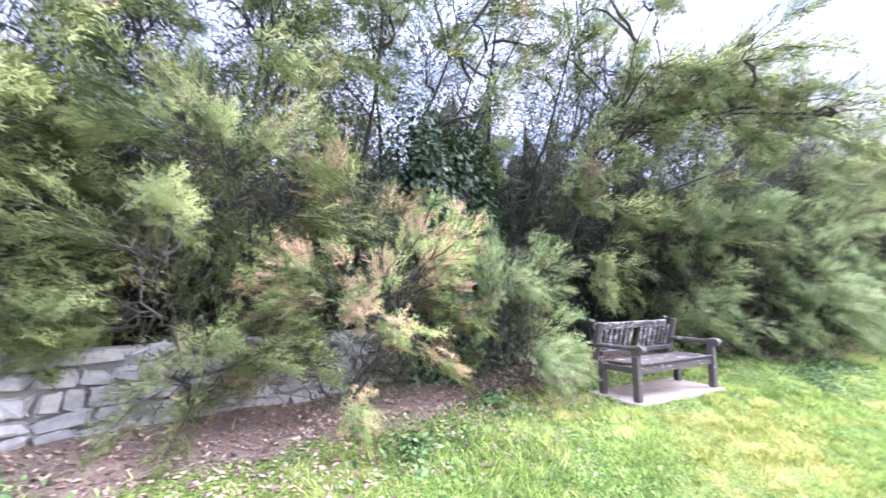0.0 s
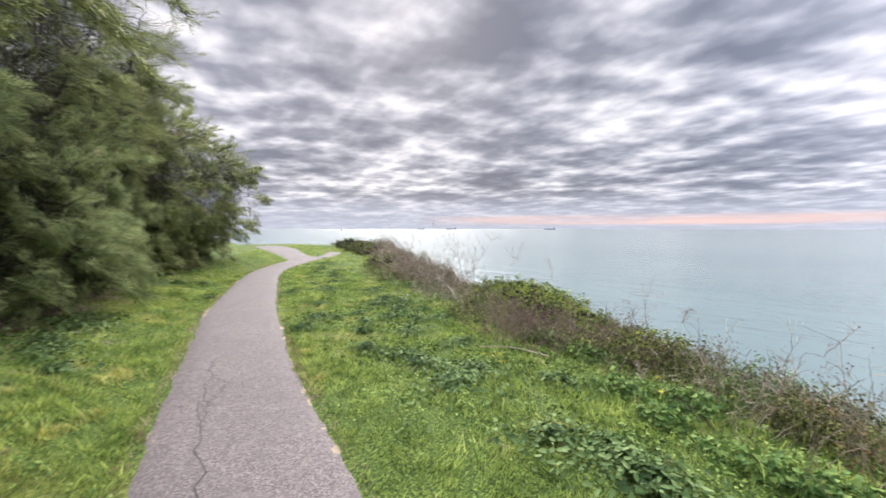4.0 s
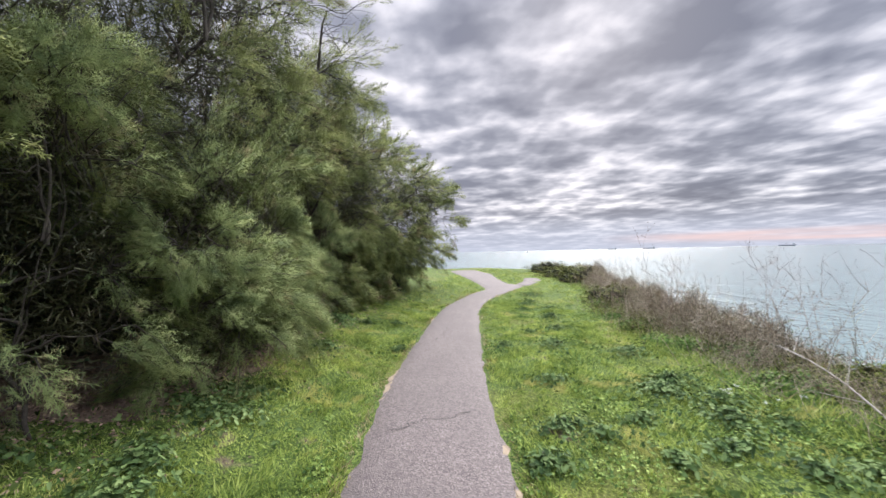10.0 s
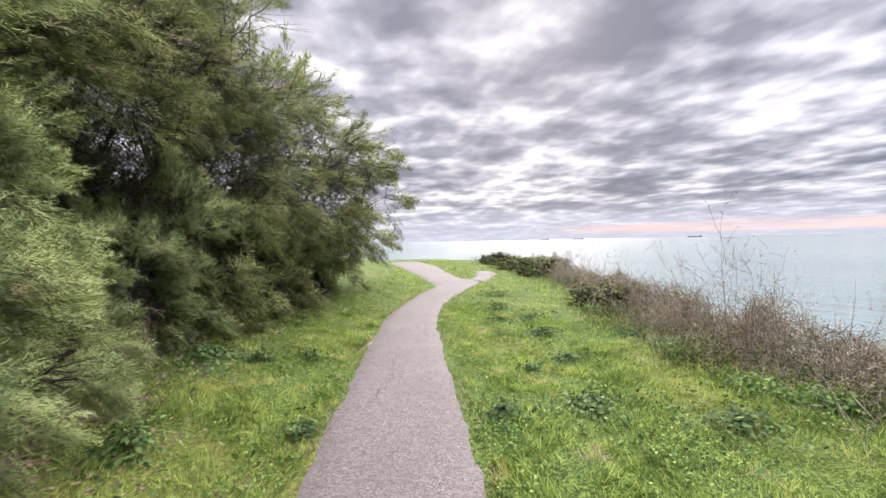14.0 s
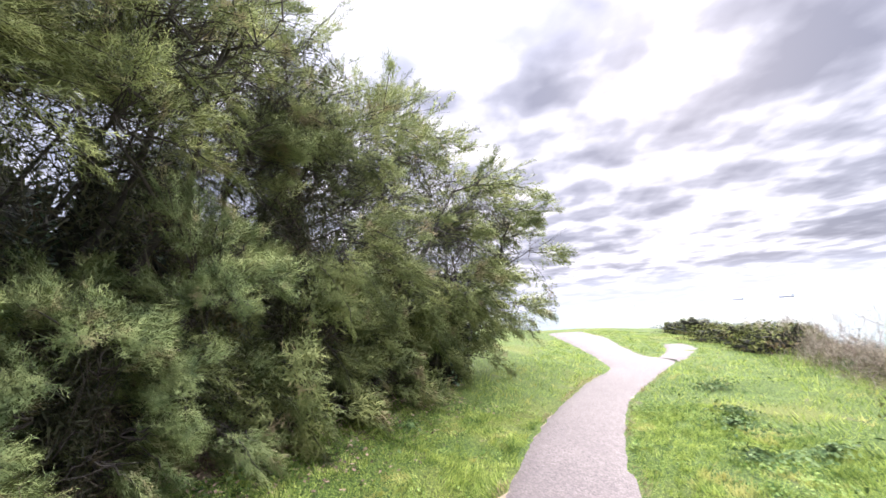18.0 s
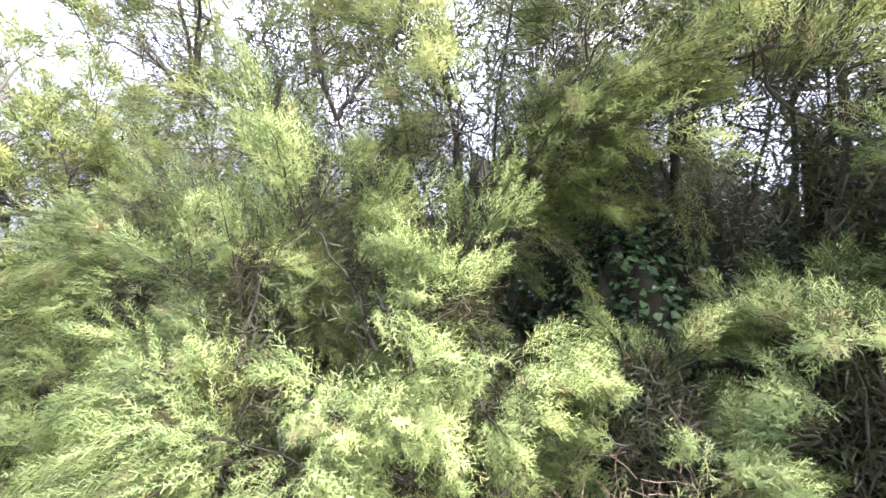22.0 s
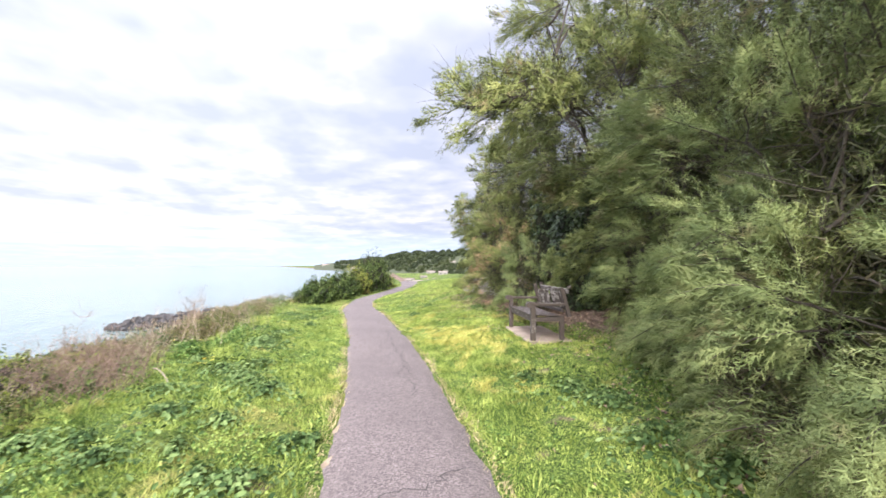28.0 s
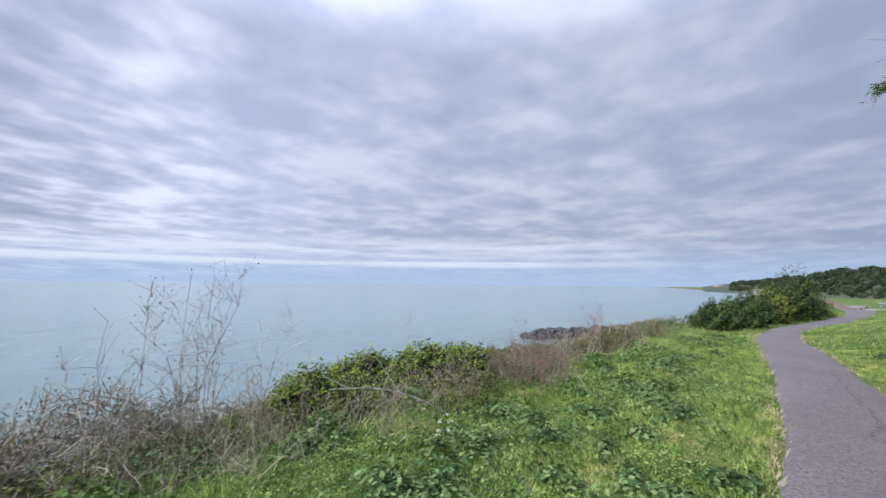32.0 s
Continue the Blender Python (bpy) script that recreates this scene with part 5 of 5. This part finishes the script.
def tangle(x, half, count, tall, seed, mat, inward=0.75, label="dense brown tangle of dead stems and dry leaves along the cliff edge"):
    """A stretch of knee-high dead growth: fine crossing twigs that fill an uneven hump, so dense that its heart is dark."""
    rng = np.random.default_rng(seed)
    y = float(line_y(CLIFF, x)) - 0.25
    z0 = float(ground_z(x, y))
    root = thing("dead_growth", label, "scrub", (x, y, z0), 0, "dead growth on the cliff edge", "stuff")
    u = rng.uniform(-half, half, count)
    w = rng.normal(0, 0.45, count) * inward
    px = x + u
    py = line_y(CLIFF, px) - 0.25 + w
    hump = np.exp(-(w / (0.62 * inward)) ** 2) * (0.62 + 0.38 * wobble(px * 1.9, py * 1.3, 1.3) + 0.2 * wobble(px, py, 4.0))
    z = ground_z(px, py) + tall * np.clip(hump, 0.08, 1.3) * np.sqrt(rng.uniform(0, 1, count))
    p = np.stack([px - x, py - y, z - z0], -1)
    way = unit(rng.normal(0, 0.75, (count, 3)) + np.array([0, 0, 0.5]))
    ln = rng.uniform(0.07, 0.30, count)
    bent = p + way * (ln * 0.5)[:, None] + rng.normal(0, 0.018, (count, 3))
    end = p + way * ln[:, None] + np.array([0, 0, -0.03])
    side = unit(np.cross(way, rng.normal(size=(count, 3)))) * rng.uniform(0.0015, 0.0042, count)[:, None]
    v = np.stack([p - side, p + side, bent - side * 0.8, bent + side * 0.8, end], 1).reshape(-1, 3)
    f = (np.array([(0, 1, 3), (0, 3, 2), (2, 3, 4)])[None] + (np.arange(count) * 5)[:, None, None]).reshape(-1, 3)
    tagged(bulk("twig_tangle", v, f, mat, root), kind="stuff")
    k = count // 3
    tv = np.array([(0, -0.5, 0), (0.3, 0, 0.1), (0, 0.6, 0), (-0.3, 0, 0.12)])
    v, f = scatter(tv, np.array([(0, 1, 2), (0, 2, 3)]), end[:k], frames_along(rng.normal(size=(k, 3)), rng), rng.uniform(0.010, 0.032, k))
    tagged(bulk("withered_leaves", v, f, WITHERED, root), kind="stuff")
    return root


WITHERED = foliage_material("withered_leaf", (0.060, 0.048, 0.030), (0.155, 0.130, 0.070), (0.30, 0.26, 0.13), (0.13, 0.17, 0.06), 0.47, 0.15, 0.8, 2.5, 0.5, 0.06)
STRAWY = plain_material("dead_stem", (0.135, 0.108, 0.074), (0.47, 0.395, 0.285), 3.0, 0.9, 0.1, each=0.9)


def make_scrub():
    rng = np.random.default_rng(77)
    # a continuous low fringe: dry stems, leafy tangle and dead grass
    k = 0
    for x in np.arange(-21, 10.5, 0.75):
        e = float(line_y(CLIFF, x))
        y = e - 0.55 + rng.normal(0, 0.15)
        tall = 0.78 if x < -4.5 else 0.46
        stalks("dry_scrub", "tangle of dry brown stems along the cliff edge", "scrub", (float(x), y), 22 if x < -4.5 else 14, (0.42, 0.38), tall, 0.0038, 600 + k, DRY if k % 3 or x < -4.5 else REDDISH, 2, 0.35, "stuff")
        leaf_heap((float(x) + 0.2, y + 0.1), (0.62, 0.55, 0.36 if x > -4.5 else 0.30), 1500 if x > -4.5 else 1000, 700 + k, "low leafy tangle of green scrub at the cliff edge", "green_scrub", "scrub", OLIVE if k % 3 else WEED, 0.026, "scrub on the cliff edge")
        k += 1
    for j, x in enumerate(np.arange(-23, 9.5, 1.1)):
        dry = x < -4.6
        tangle(float(x), 0.7, (4200 if x > -12 else 2600) if dry else 1000, 0.74 if dry else 0.36, 640 + j, STRAWY if dry or j % 3 else REDDISH, 0.85 if dry else 0.55)
    # the bramble dome, the brown dead shrub before it and the taller bushes
    for j, (x, y, r, h) in enumerate(((-2.5, 5.5, 0.75, 0.52), (-1.6, 5.0, 0.75, 0.58), (-1.1, 4.62, 0.65, 0.56), (-2.1, 5.05, 0.65, 0.48), (-3.3, 5.65, 0.7, 0.46), (-0.55, 4.5, 0.55, 0.40), (-2.9, 5.1, 0.5, 0.32))):
        leaf_heap((x, y), (r, r * 0.85, h * 1.12), 3600, 840 + j, "yellow-green mound of brambles on the cliff edge", "bramble_mound", "bramble", BRAMBLE, 0.034, "bramble mounds", 0.78, 0.76)
    leaf_heap((0.3, 4.15), (0.9, 0.6, 0.34), 2400, 802, "low yellow-green bramble spilling over the edge", "bramble_mound", "bramble", BRAMBLE, 0.034)
    leaf_heap((-2.2, 4.1), (0.75, 0.5, 0.42), 2200, 803, "grey-green tangled shrub beside the brambles", "green_shrub", "shrub", OLIVE, 0.024)
    for j, (x, y, r, h) in enumerate(((2.75, 2.85, 0.5, 0.5), (3.4, 2.55, 0.55, 0.55), (4.2, 2.6, 0.6, 0.5), (2.0, 3.3, 0.4, 0.36), (0.5, 3.9, 0.5, 0.38), (-7.0, 5.5, 0.6, 0.42), (-9.2, 6.4, 0.7, 0.5), (6.2, 1.9, 0.7, 0.4))):
        leaf_heap((x, y), (r, r * 0.8, h), 1500, 860 + j, "olive-brown tangled shrub at the cliff edge", "green_shrub", "shrub", OLIVE, 0.022, "shrubs on the cliff edge", 0.6)
        stalks("dry_grass_tussock", "pale dry grass stalks standing in the scrub", "dry grass", (x - 0.2, y - 0.2), 36, (r * 0.6, r * 0.5), h * 1.2, 0.0025, 880 + j, DRY, 0, 0.4, "stuff")
    stalks("dead_shrub", "rust-brown dead shrub of fine twigs", "shrub", (-1.0, 3.7), 120, (0.30, 0.28), 0.58, 0.0036, 804, REDDISH, 6, 0.7)
    stalks("dead_shrub", "rust-brown dead shrub of fine twigs", "shrub", (-0.15, 3.75), 60, (0.3, 0.25), 0.5, 0.0036, 805, REDDISH, 5, 0.7)
    stalks("dead_shrub", "pale tangle of dead bramble canes", "shrub", (-3.3, 4.6), 70, (0.55, 0.25), 0.55, 0.0032, 806, DRY, 4, 0.9)
    stalks("dead_shrub", "pale tangle of dead bramble canes", "shrub", (-2.2, 4.45), 60, (0.5, 0.25), 0.5, 0.003, 807, DRY, 4, 0.9)
    stalks("dead_shrub", "pale tangle of dead bramble canes", "shrub", (-4.6, 5.0), 50, (0.5, 0.25), 0.5, 0.003, 808, DRY, 4, 0.9)
    stalks("dead_shrub", "pale tangle of dead bramble canes", "shrub", (-1.6, 4.35), 60, (0.5, 0.22), 0.5, 0.003, 810, DRY, 4, 0.9)
    stalks("dead_shrub", "brown tangle of dead twigs under the tamarisks", "shrub", (-8.0, -0.6), 46, (0.28, 0.22), 0.75, 0.0042, 809, REDDISH, 4, 0.8)
    # dead hogweed-like stalks that stand up against the sea
    for j, (x, y, h) in enumerate([(-4.75, 5.85, 1.3), (-5.2, 5.95, 1.15), (-4.6, 5.95, 1.2), (-6.7, 5.7, 1.45), (-7.2, 5.75, 1.1), (-8.35, 5.75, 0.95), (-12.6, 8.6, 1.2), (-13.4, 9.0, 1.3), (2.3, 3.3, 0.75), (2.8, 3.2, 0.85), (1.2, 3.6, 0.6), (3.4, 3.1, 0.8), (-3.9, 5.7, 0.95), (0.3, 4.4, 0.7)]):
        stalks("dead_stalk", "tall dead flower stalk with bare branching tips", "dead plant", (x, y), 4, (0.12, 0.10), h, 0.0048, 820 + j, REDDISH if j % 2 or j < 3 else DRY, 8, 0.2, "", (0.012, SEEDS), "dead stalks on the cliff edge")
    for j in range(30):
        x = rng.uniform(-15.5, -4.8) if j % 4 else rng.uniform(-4, 5)
        y = float(line_y(CLIFF, x)) - rng.uniform(0.1, 0.9)
        stalks("dead_stalk", "thin pale dead stalk standing over the scrub", "dead plant", (float(x), y), 3, (0.14, 0.12), rng.uniform(0.85, 1.35) if x < -4.8 else rng.uniform(0.5, 0.75), 0.0042, 1000 + j, DRY, 4, 0.2, "", (0.011, SEEDS) if j % 3 == 0 else None, "dead stalks on the cliff edge")
    for j in range(26):
        x = rng.uniform(-13, 4.5)
        y = float(line_y(CLIFF, x)) - rng.uniform(0.85, 1.5)
        leaf_heap((float(x), y), (rng.uniform(0.25, 0.5), rng.uniform(0.18, 0.3), rng.uniform(0.12, 0.26)), 420, 1040 + j, "fresh green leafy weeds at the foot of the scrub", "leafy_weed", "weed", LUSH, 0.036, "lush weeds before the scrub", 0.5)
    # the pale broken branch that lies in the scrub
    t = np.linspace(0, 1, 8)[None, :, None]
    a, b = np.array([-2.75, 4.28, 0.02]), np.array([-4.1, 4.75, 0.48])
    main = a + (b - a) * t + np.array([0, 0, 0.10]) * np.sin(t * np.pi)
    twigs = []
    for s0, w, ln in ((3, (-0.2, 0.5, 0.75), 0.45), (4, (0.3, -0.1, 0.8), 0.4), (5, (-0.7, -0.4, 0.35), 0.5), (6, (-0.3, 0.6, 0.3), 0.4), (2, (-0.6, -0.5, 0.1), 0.5)):
        twigs.append(main[0, s0] + np.array(w) * ln * t[0])
    v, f = merge([tubes(main, 0.010 - 0.006 * t[:, :, 0], 6), tubes(np.array(twigs), np.repeat(0.005 - 0.0035 * t[:, :, 0], 5, 0), 4)])
    tagged(bulk("fallen_branch", v, f, plain_material("bleached_wood", (0.30, 0.26, 0.22), (0.55, 0.50, 0.44), 10.0, 0.8, 0.3), smooth=True), "bleached bare branch leaning in the scrub", "branch")
    a, b = np.array([-0.2, 3.2, 0.06]), np.array([-1.0, 2.9, 0.04])
    tagged(bulk("fallen_stick", *tubes(a + (b - a) * t + np.array([0, 0, 0.05]) * np.sin(t * 3), 0.009 - 0.003 * t[:, :, 0], 5), DRY), "pale dry stick lying in the grass", "stick")


make_scrub()


def flowers():
    rng = np.random.default_rng(91)
    white, yellow = plain_material("white_petal", (0.7, 0.7, 0.66), (0.85, 0.85, 0.8), 9.0, 0.7, 0.0), plain_material("yellow_petal", (0.65, 0.50, 0.03), (0.80, 0.66, 0.06), 9.0, 0.7, 0.0)
    for name, mat, label, at, n, r in (("white_flower", white, "flat white flower head on a leafy stalk", (-3.8, 3.72), 4, 0.10), ("yellow_flower", yellow, "small yellow flowers on thin stems", (-0.42, 2.55), 5, 0.10),
                                       ("yellow_flower", yellow, "small yellow flowers on thin stems", (1.2, 2.9), 3, 0.2), ("white_flower", white, "flat white flower head on a leafy stalk", (-3.45, 3.9), 3, 0.12)):
        root = thing(name, label, "flower", (*at, float(ground_z(*at))))
        p = rng.normal(0, r, (n, 3))
        p[:, 2] = rng.uniform(0.10, 0.22, n)
        t = np.linspace(0, 1, 4)[None, :, None]
        made = bulk("stem", *tubes(p[:, None] * (t * np.array([0.4, 0.4, 1]) + np.array([0.6, 0.6, 0])), np.full((n, 4), 0.003), 3), WEED, root)
        tagged(made, kind="stuff")
        m = 26
        q = np.repeat(p, m, 0) + np.concatenate([rng.normal(0, 0.013, (n * m, 2)), rng.normal(0, 0.004, (n * m, 1))], 1)
        tv, tf = np.array([(0.5, 0, 0), (-0.25, 0.43, 0.1), (-0.25, -0.43, 0.1), (0, 0, 0.2)], float), np.array([(0, 1, 3), (1, 2, 3), (2, 0, 3)])
        made = bulk("blossom", *scatter(tv, tf, q, frames_along(np.array([0, 0, 1.0]) + rng.normal(0, 0.3, (n * m, 3)), rng), np.full(n * m, 0.010)), mat, root)
        tagged(made, kind="stuff")


flowers()

# ---- eastward: bushes, breakwater, hillside and houses ----
for at, size, count, mat, label in (((9.9, -0.15), (1.3, 0.9, 1.0), 5200, SHRUB, "rounded dark green bush beside the path"), ((11.7, -1.2), (1.4, 0.9, 1.2), 5200, SHRUB, "rounded dark green bush beside the path"),
                                    ((13.2, -2.0), (1.2, 0.8, 1.25), 4200, SHRUB, "dark green bush with yellowing leaves beside the path"), ((14.6, -2.8), (1.2, 0.8, 1.55), 4200, GOLDEN, "yellow-green bush beside the path"),
                                    ((16.0, -3.6), (1.3, 0.9, 1.75), 4200, SHRUB, "dark green bush beside the path"), ((17.6, -4.5), (1.4, 1.1, 2.45), 5600, SHRUB, "tall dark green bush at the bend of the path"),
                                    ((19.6, -5.6), (1.2, 0.9, 1.2), 2600, GOLDEN, "low bush with reddish leaves at the bend of the path"), ((-20.5, 12.4), (3.2, 1.3, 0.75), 4500, OLIVE, "low dark scrub mound on the point"),
                                    ((-17.6, 11.2), (1.8, 1.0, 0.85), 3000, OLIVE, "scrub mound on the point"), ((-26.0, 14.2), (3.0, 1.4, 0.9), 1800, OLIVE, "low dark scrub mound on the point"),
                                    ((-10.6, 7.6), (1.0, 0.8, 0.62), 1600, OLIVE, "low scrub mound on the cliff edge")):
    leaf_heap(at, size, count, int(at[0] * 10) + 900, label, "bush", "bush", mat, 0.05, "bushes by the path", heart=0.75)


def rock_meshes(count, seed, mat):
    rng, out = np.random.default_rng(seed), []
    for k in range(count):
        bm = bmesh.new()
        bmesh.ops.create_icosphere(bm, subdivisions=1, radius=0.55)
        for v in bm.verts:
            v.co *= 1 + rng.normal(0, 0.14)
        me = bpy.data.meshes.new("rock")
        bm.to_mesh(me)
        bm.free()
        me.materials.append(mat)
        out.append(me)
    return out


def make_breakwater():
    rng = np.random.default_rng(55)
    mat = plain_material("grey_boulder", (0.022, 0.021, 0.023), (0.095, 0.088, 0.088), 0.8, 0.9, 0.5, 0.05)
    shapes = rock_meshes(6, 56, mat)
    root = thing("rock_breakwater", "long breakwater of piled grey boulders running into the sea", "breakwater", (0, 0, SEA_LEVEL))
    a, b = np.array([60.5, 18.6]), np.array([76.0, 3.0])
    side = unit(np.array([-(b - a)[1], (b - a)[0]]))
    for i in range(290):
        s, w = rng.uniform(0, 1) ** 1.0, rng.normal(0, 0.45)
        w = max(-1, min(1, w))
        p = a + (b - a) * s + side * w * 3.0
        z = 1.15 * (1 - abs(w)) * min(1, s * 6 + 0.3) + 0.1
        ob = new("rock", shapes[int(rng.integers(6))])
        ob.parent = root
        q = rng.uniform(0.9, 1.7)
        ob.matrix_local = pose(p[0], p[1], z - 0.3, *rng.uniform(0, 360, 3)) @ Matrix.Diagonal((q, q * 0.85, q * 0.7, 1))


make_breakwater()


def make_hillside():
    rng = np.random.default_rng(66)
    # bearing in degrees from +x towards -y, distance, height of the crest over the sea
    crest = [(6.8, 1240, 8), (8.0, 1150, 13), (10.5, 1000, 18), (14, 760, 20), (18.5, 560, 25), (22, 430, 22), (26, 350, 21), (31, 300, 20), (38, 270, 22), (48, 260, 22), (60, 260, 22)]
    soil = plain_material("far_slope", (0.030, 0.040, 0.018), (0.075, 0.085, 0.038), 0.03, 0.95, 0.2)
    woods = foliage_material("far_woods", (0.012, 0.020, 0.008), (0.030, 0.043, 0.016), (0.062, 0.075, 0.028), None, 0.7, 0.1, 0.8, 0.03)
    c = np.array(crest, float)
    a = np.linspace(6.8, 60, 90)
    D, H = np.interp(a, c[:, 0], c[:, 1]), np.interp(a, c[:, 0], c[:, 2]) * (1 + 0.05 * np.sin(a * 3.1))
    rows = []
    for s, q in ((0.52, -0.12), (0.66, 0.02), (0.78, 0.30), (0.9, 0.72), (1.0, 0.93), (1.15, 1.0), (1.5, 0.9)):
        rows.append(np.stack([np.cos(np.radians(a)) * D * s, -np.sin(np.radians(a)) * D * s, SEA_LEVEL + H * q], -1))
    v = np.stack(rows)
    n, m = v.shape[:2]
    i, j = np.meshgrid(np.arange(n - 1), np.arange(m - 1), indexing="ij")
    p = (i * m + j).ravel()
    f = np.concatenate([np.stack([p, p + 1, p + m + 1], -1), np.stack([p, p + m + 1, p + m], -1)])
    tagged(bulk("backdrop", v.reshape(-1, 3), f, soil, smooth=True), "long wooded hillside behind the far shore", "hillside", kind="structure")
    # the trees that cover it: loose tufts of leaf clumps
    k = 1500
    ai = rng.uniform(9.5, 58, k)
    s = rng.uniform(0.70, 1.06, k)
    d = np.interp(ai, a, D) * s
    z = SEA_LEVEL + np.interp(ai, a, H) * np.interp(s, [0.52, 0.66, 0.78, 0.9, 1.0, 1.15], [-0.12, 0.02, 0.30, 0.72, 0.93, 1.0])
    at = np.stack([np.cos(np.radians(ai)) * d, -np.sin(np.radians(ai)) * d, z], -1)
    leafs = 60
    q = np.repeat(at, leafs, 0)
    dirs = unit(rng.normal(size=(k * leafs, 3)))
    dirs[:, 2] = np.abs(dirs[:, 2])
    r = np.repeat(rng.uniform(1.6, 3.2, k) * np.clip(d / 330, 0.8, 1.6), leafs)
    q = q + dirs * (r * rng.uniform(0.6, 1.1, k * leafs))[:, None]
    tv, tf = np.array([(0.6, 0, 0), (-0.3, 0.5, 0.1), (-0.3, -0.5, 0.1)], float), np.array([(0, 1, 2)])
    v, f = scatter(tv, tf, q, frames_along(dirs + rng.normal(0, 0.4, dirs.shape), rng), r * rng.uniform(0.35, 0.7, k * leafs))
    tagged(bulk("far_woods", v, f, woods), "dark green woods over the far hillside", "woods", kind="stuff")
    # pale cottages and sheds by the shore, and a few on the slope
    white, roof, dark = plain_material("white_render", (0.28, 0.27, 0.255), (0.42, 0.40, 0.38), 0.5, 0.8, 0.1), plain_material("tiled_roof", (0.16, 0.13, 0.115), (0.30, 0.25, 0.22), 0.6, 0.85, 0.2), plain_material("dark_glazing", (0.03, 0.035, 0.04), (0.07, 0.08, 0.09), 1.0, 0.2, 0.0)
    spots = [(22.6, 265, 5, 2.0, -4.6), (24.4, 240, 5, 2.2, -4.6), (25.8, 300, 5, 2.2, 2.0), (24.9, 310, 4, 2.0, 0.8), (13.0, 420, 8, 3, -6.0), (12.0, 520, 9, 4, -6.0), (8.3, 1000, 16, 5, -3.0), (24.2, 104, 5, 2.2, -3.9)]
    spots += [(19.3 + 0.62 * i + rng.uniform(-0.2, 0.2), rng.uniform(105, 175), rng.uniform(3.0, 5.0), rng.uniform(1.0, 1.4), rng.uniform(-4.6, -3.8)) for i in range(14)]
    for j, (b, dist, w, h, z) in enumerate(spots):
        x, y = math.cos(radians(b)) * dist, -math.sin(radians(b)) * dist
        w, h, z = (w * 0.6, h * 0.8, z - 0.2) if dist < 200 else (w, h, z)
        root = thing("white_house", "small white-walled building by the far shore", "house", (x, y, z), 180 - b + rng.uniform(-25, 25), "houses on the far shore")
        bm = bmesh.new()
        box(bm, (w * 0.6, w, h + 2), (0, 0, h / 2 - 1), bevel=0.05)
        part("wall", bm, white, root)
        bm = bmesh.new()
        o = 0.3
        vs = [bm.verts.new(c) for c in ((-w * 0.3 - o, -w / 2 - o, h), (w * 0.3 + o, -w / 2 - o, h), (w * 0.3 + o, w / 2 + o, h), (-w * 0.3 - o, w / 2 + o, h), (0, -w / 2 - o, h + w * 0.16), (0, w / 2 + o, h + w * 0.16))]
        for fc in ((0, 1, 4), (1, 2, 5, 4), (2, 3, 5), (3, 0, 4, 5), (3, 2, 1, 0)):
            bm.faces.new([vs[i] for i in fc])
        part("roof", bm, roof, root)
        for sx in (-1, 1):
            for wy in (-0.25, 0.25):
                bm = bmesh.new()
                box(bm, (0.06, w * 0.16, h * 0.34), (sx * (w * 0.3 + 0.02), wy * w, h * 0.55), bevel=0)
                part("window", bm, dark, root)


make_hillside()


def make_ships():
    # distance haze is put into the hull colour, which is lightened for it
    hull, white = plain_material("haze_pale_hull", (0.16, 0.17, 0.20), (0.24, 0.25, 0.28), 0.1, 0.6, 0.0), plain_material("ship_white", (0.6, 0.6, 0.6), (0.75, 0.75, 0.75), 0.1, 0.6, 0.0)
    for name, label, (bx, by), dist, ln, sail in (("cargo_ship", "distant dark cargo ship on the horizon", (-0.753, 0.657), 3000, 75, False), ("cargo_ship", "distant dark cargo ship on the horizon", (-0.80, 0.60), 3000, 60, False),
                                                  ("cargo_ship", "distant dark cargo ship on the horizon", (-0.58, 0.81), 3000, 80, False), ("sailing_yacht", "small yacht with a pale sail far out", (-0.898, 0.44), 1500, 9, True)):
        root = thing(name, label, "boat", (bx * dist, by * dist, SEA_LEVEL), math.degrees(math.atan2(by, bx)) + 80)
        bm = bmesh.new()
        made = box(bm, (ln, ln * 0.16, ln * 0.10), (0, 0, ln * 0.03), bevel=0)
        for v in made:
            if v.co.z < 0:
                v.co.x *= 0.86
        part("hull", bm, hull, root)
        bm = bmesh.new()
        if sail:
            vs = [bm.verts.new(c) for c in ((0.3, 0, 1.2), (-3.2, 0.3, 1.2), (0.3, 0, 11), (0.3, 0.08, 1.2), (-3.2, 0.38, 1.2), (0.3, 0.08, 11))]
            for fc in ((0, 1, 2), (5, 4, 3), (0, 3, 4, 1), (1, 4, 5, 2), (2, 5, 3, 0)):
                bm.faces.new([vs[i] for i in fc])
            part("sail", bm, white, root)
        else:
            box(bm, (ln * 0.13, ln * 0.13, ln * 0.14), (-ln * 0.36, 0, ln * 0.14), bevel=0)
            part("deckhouse", bm, white, root)


make_ships()
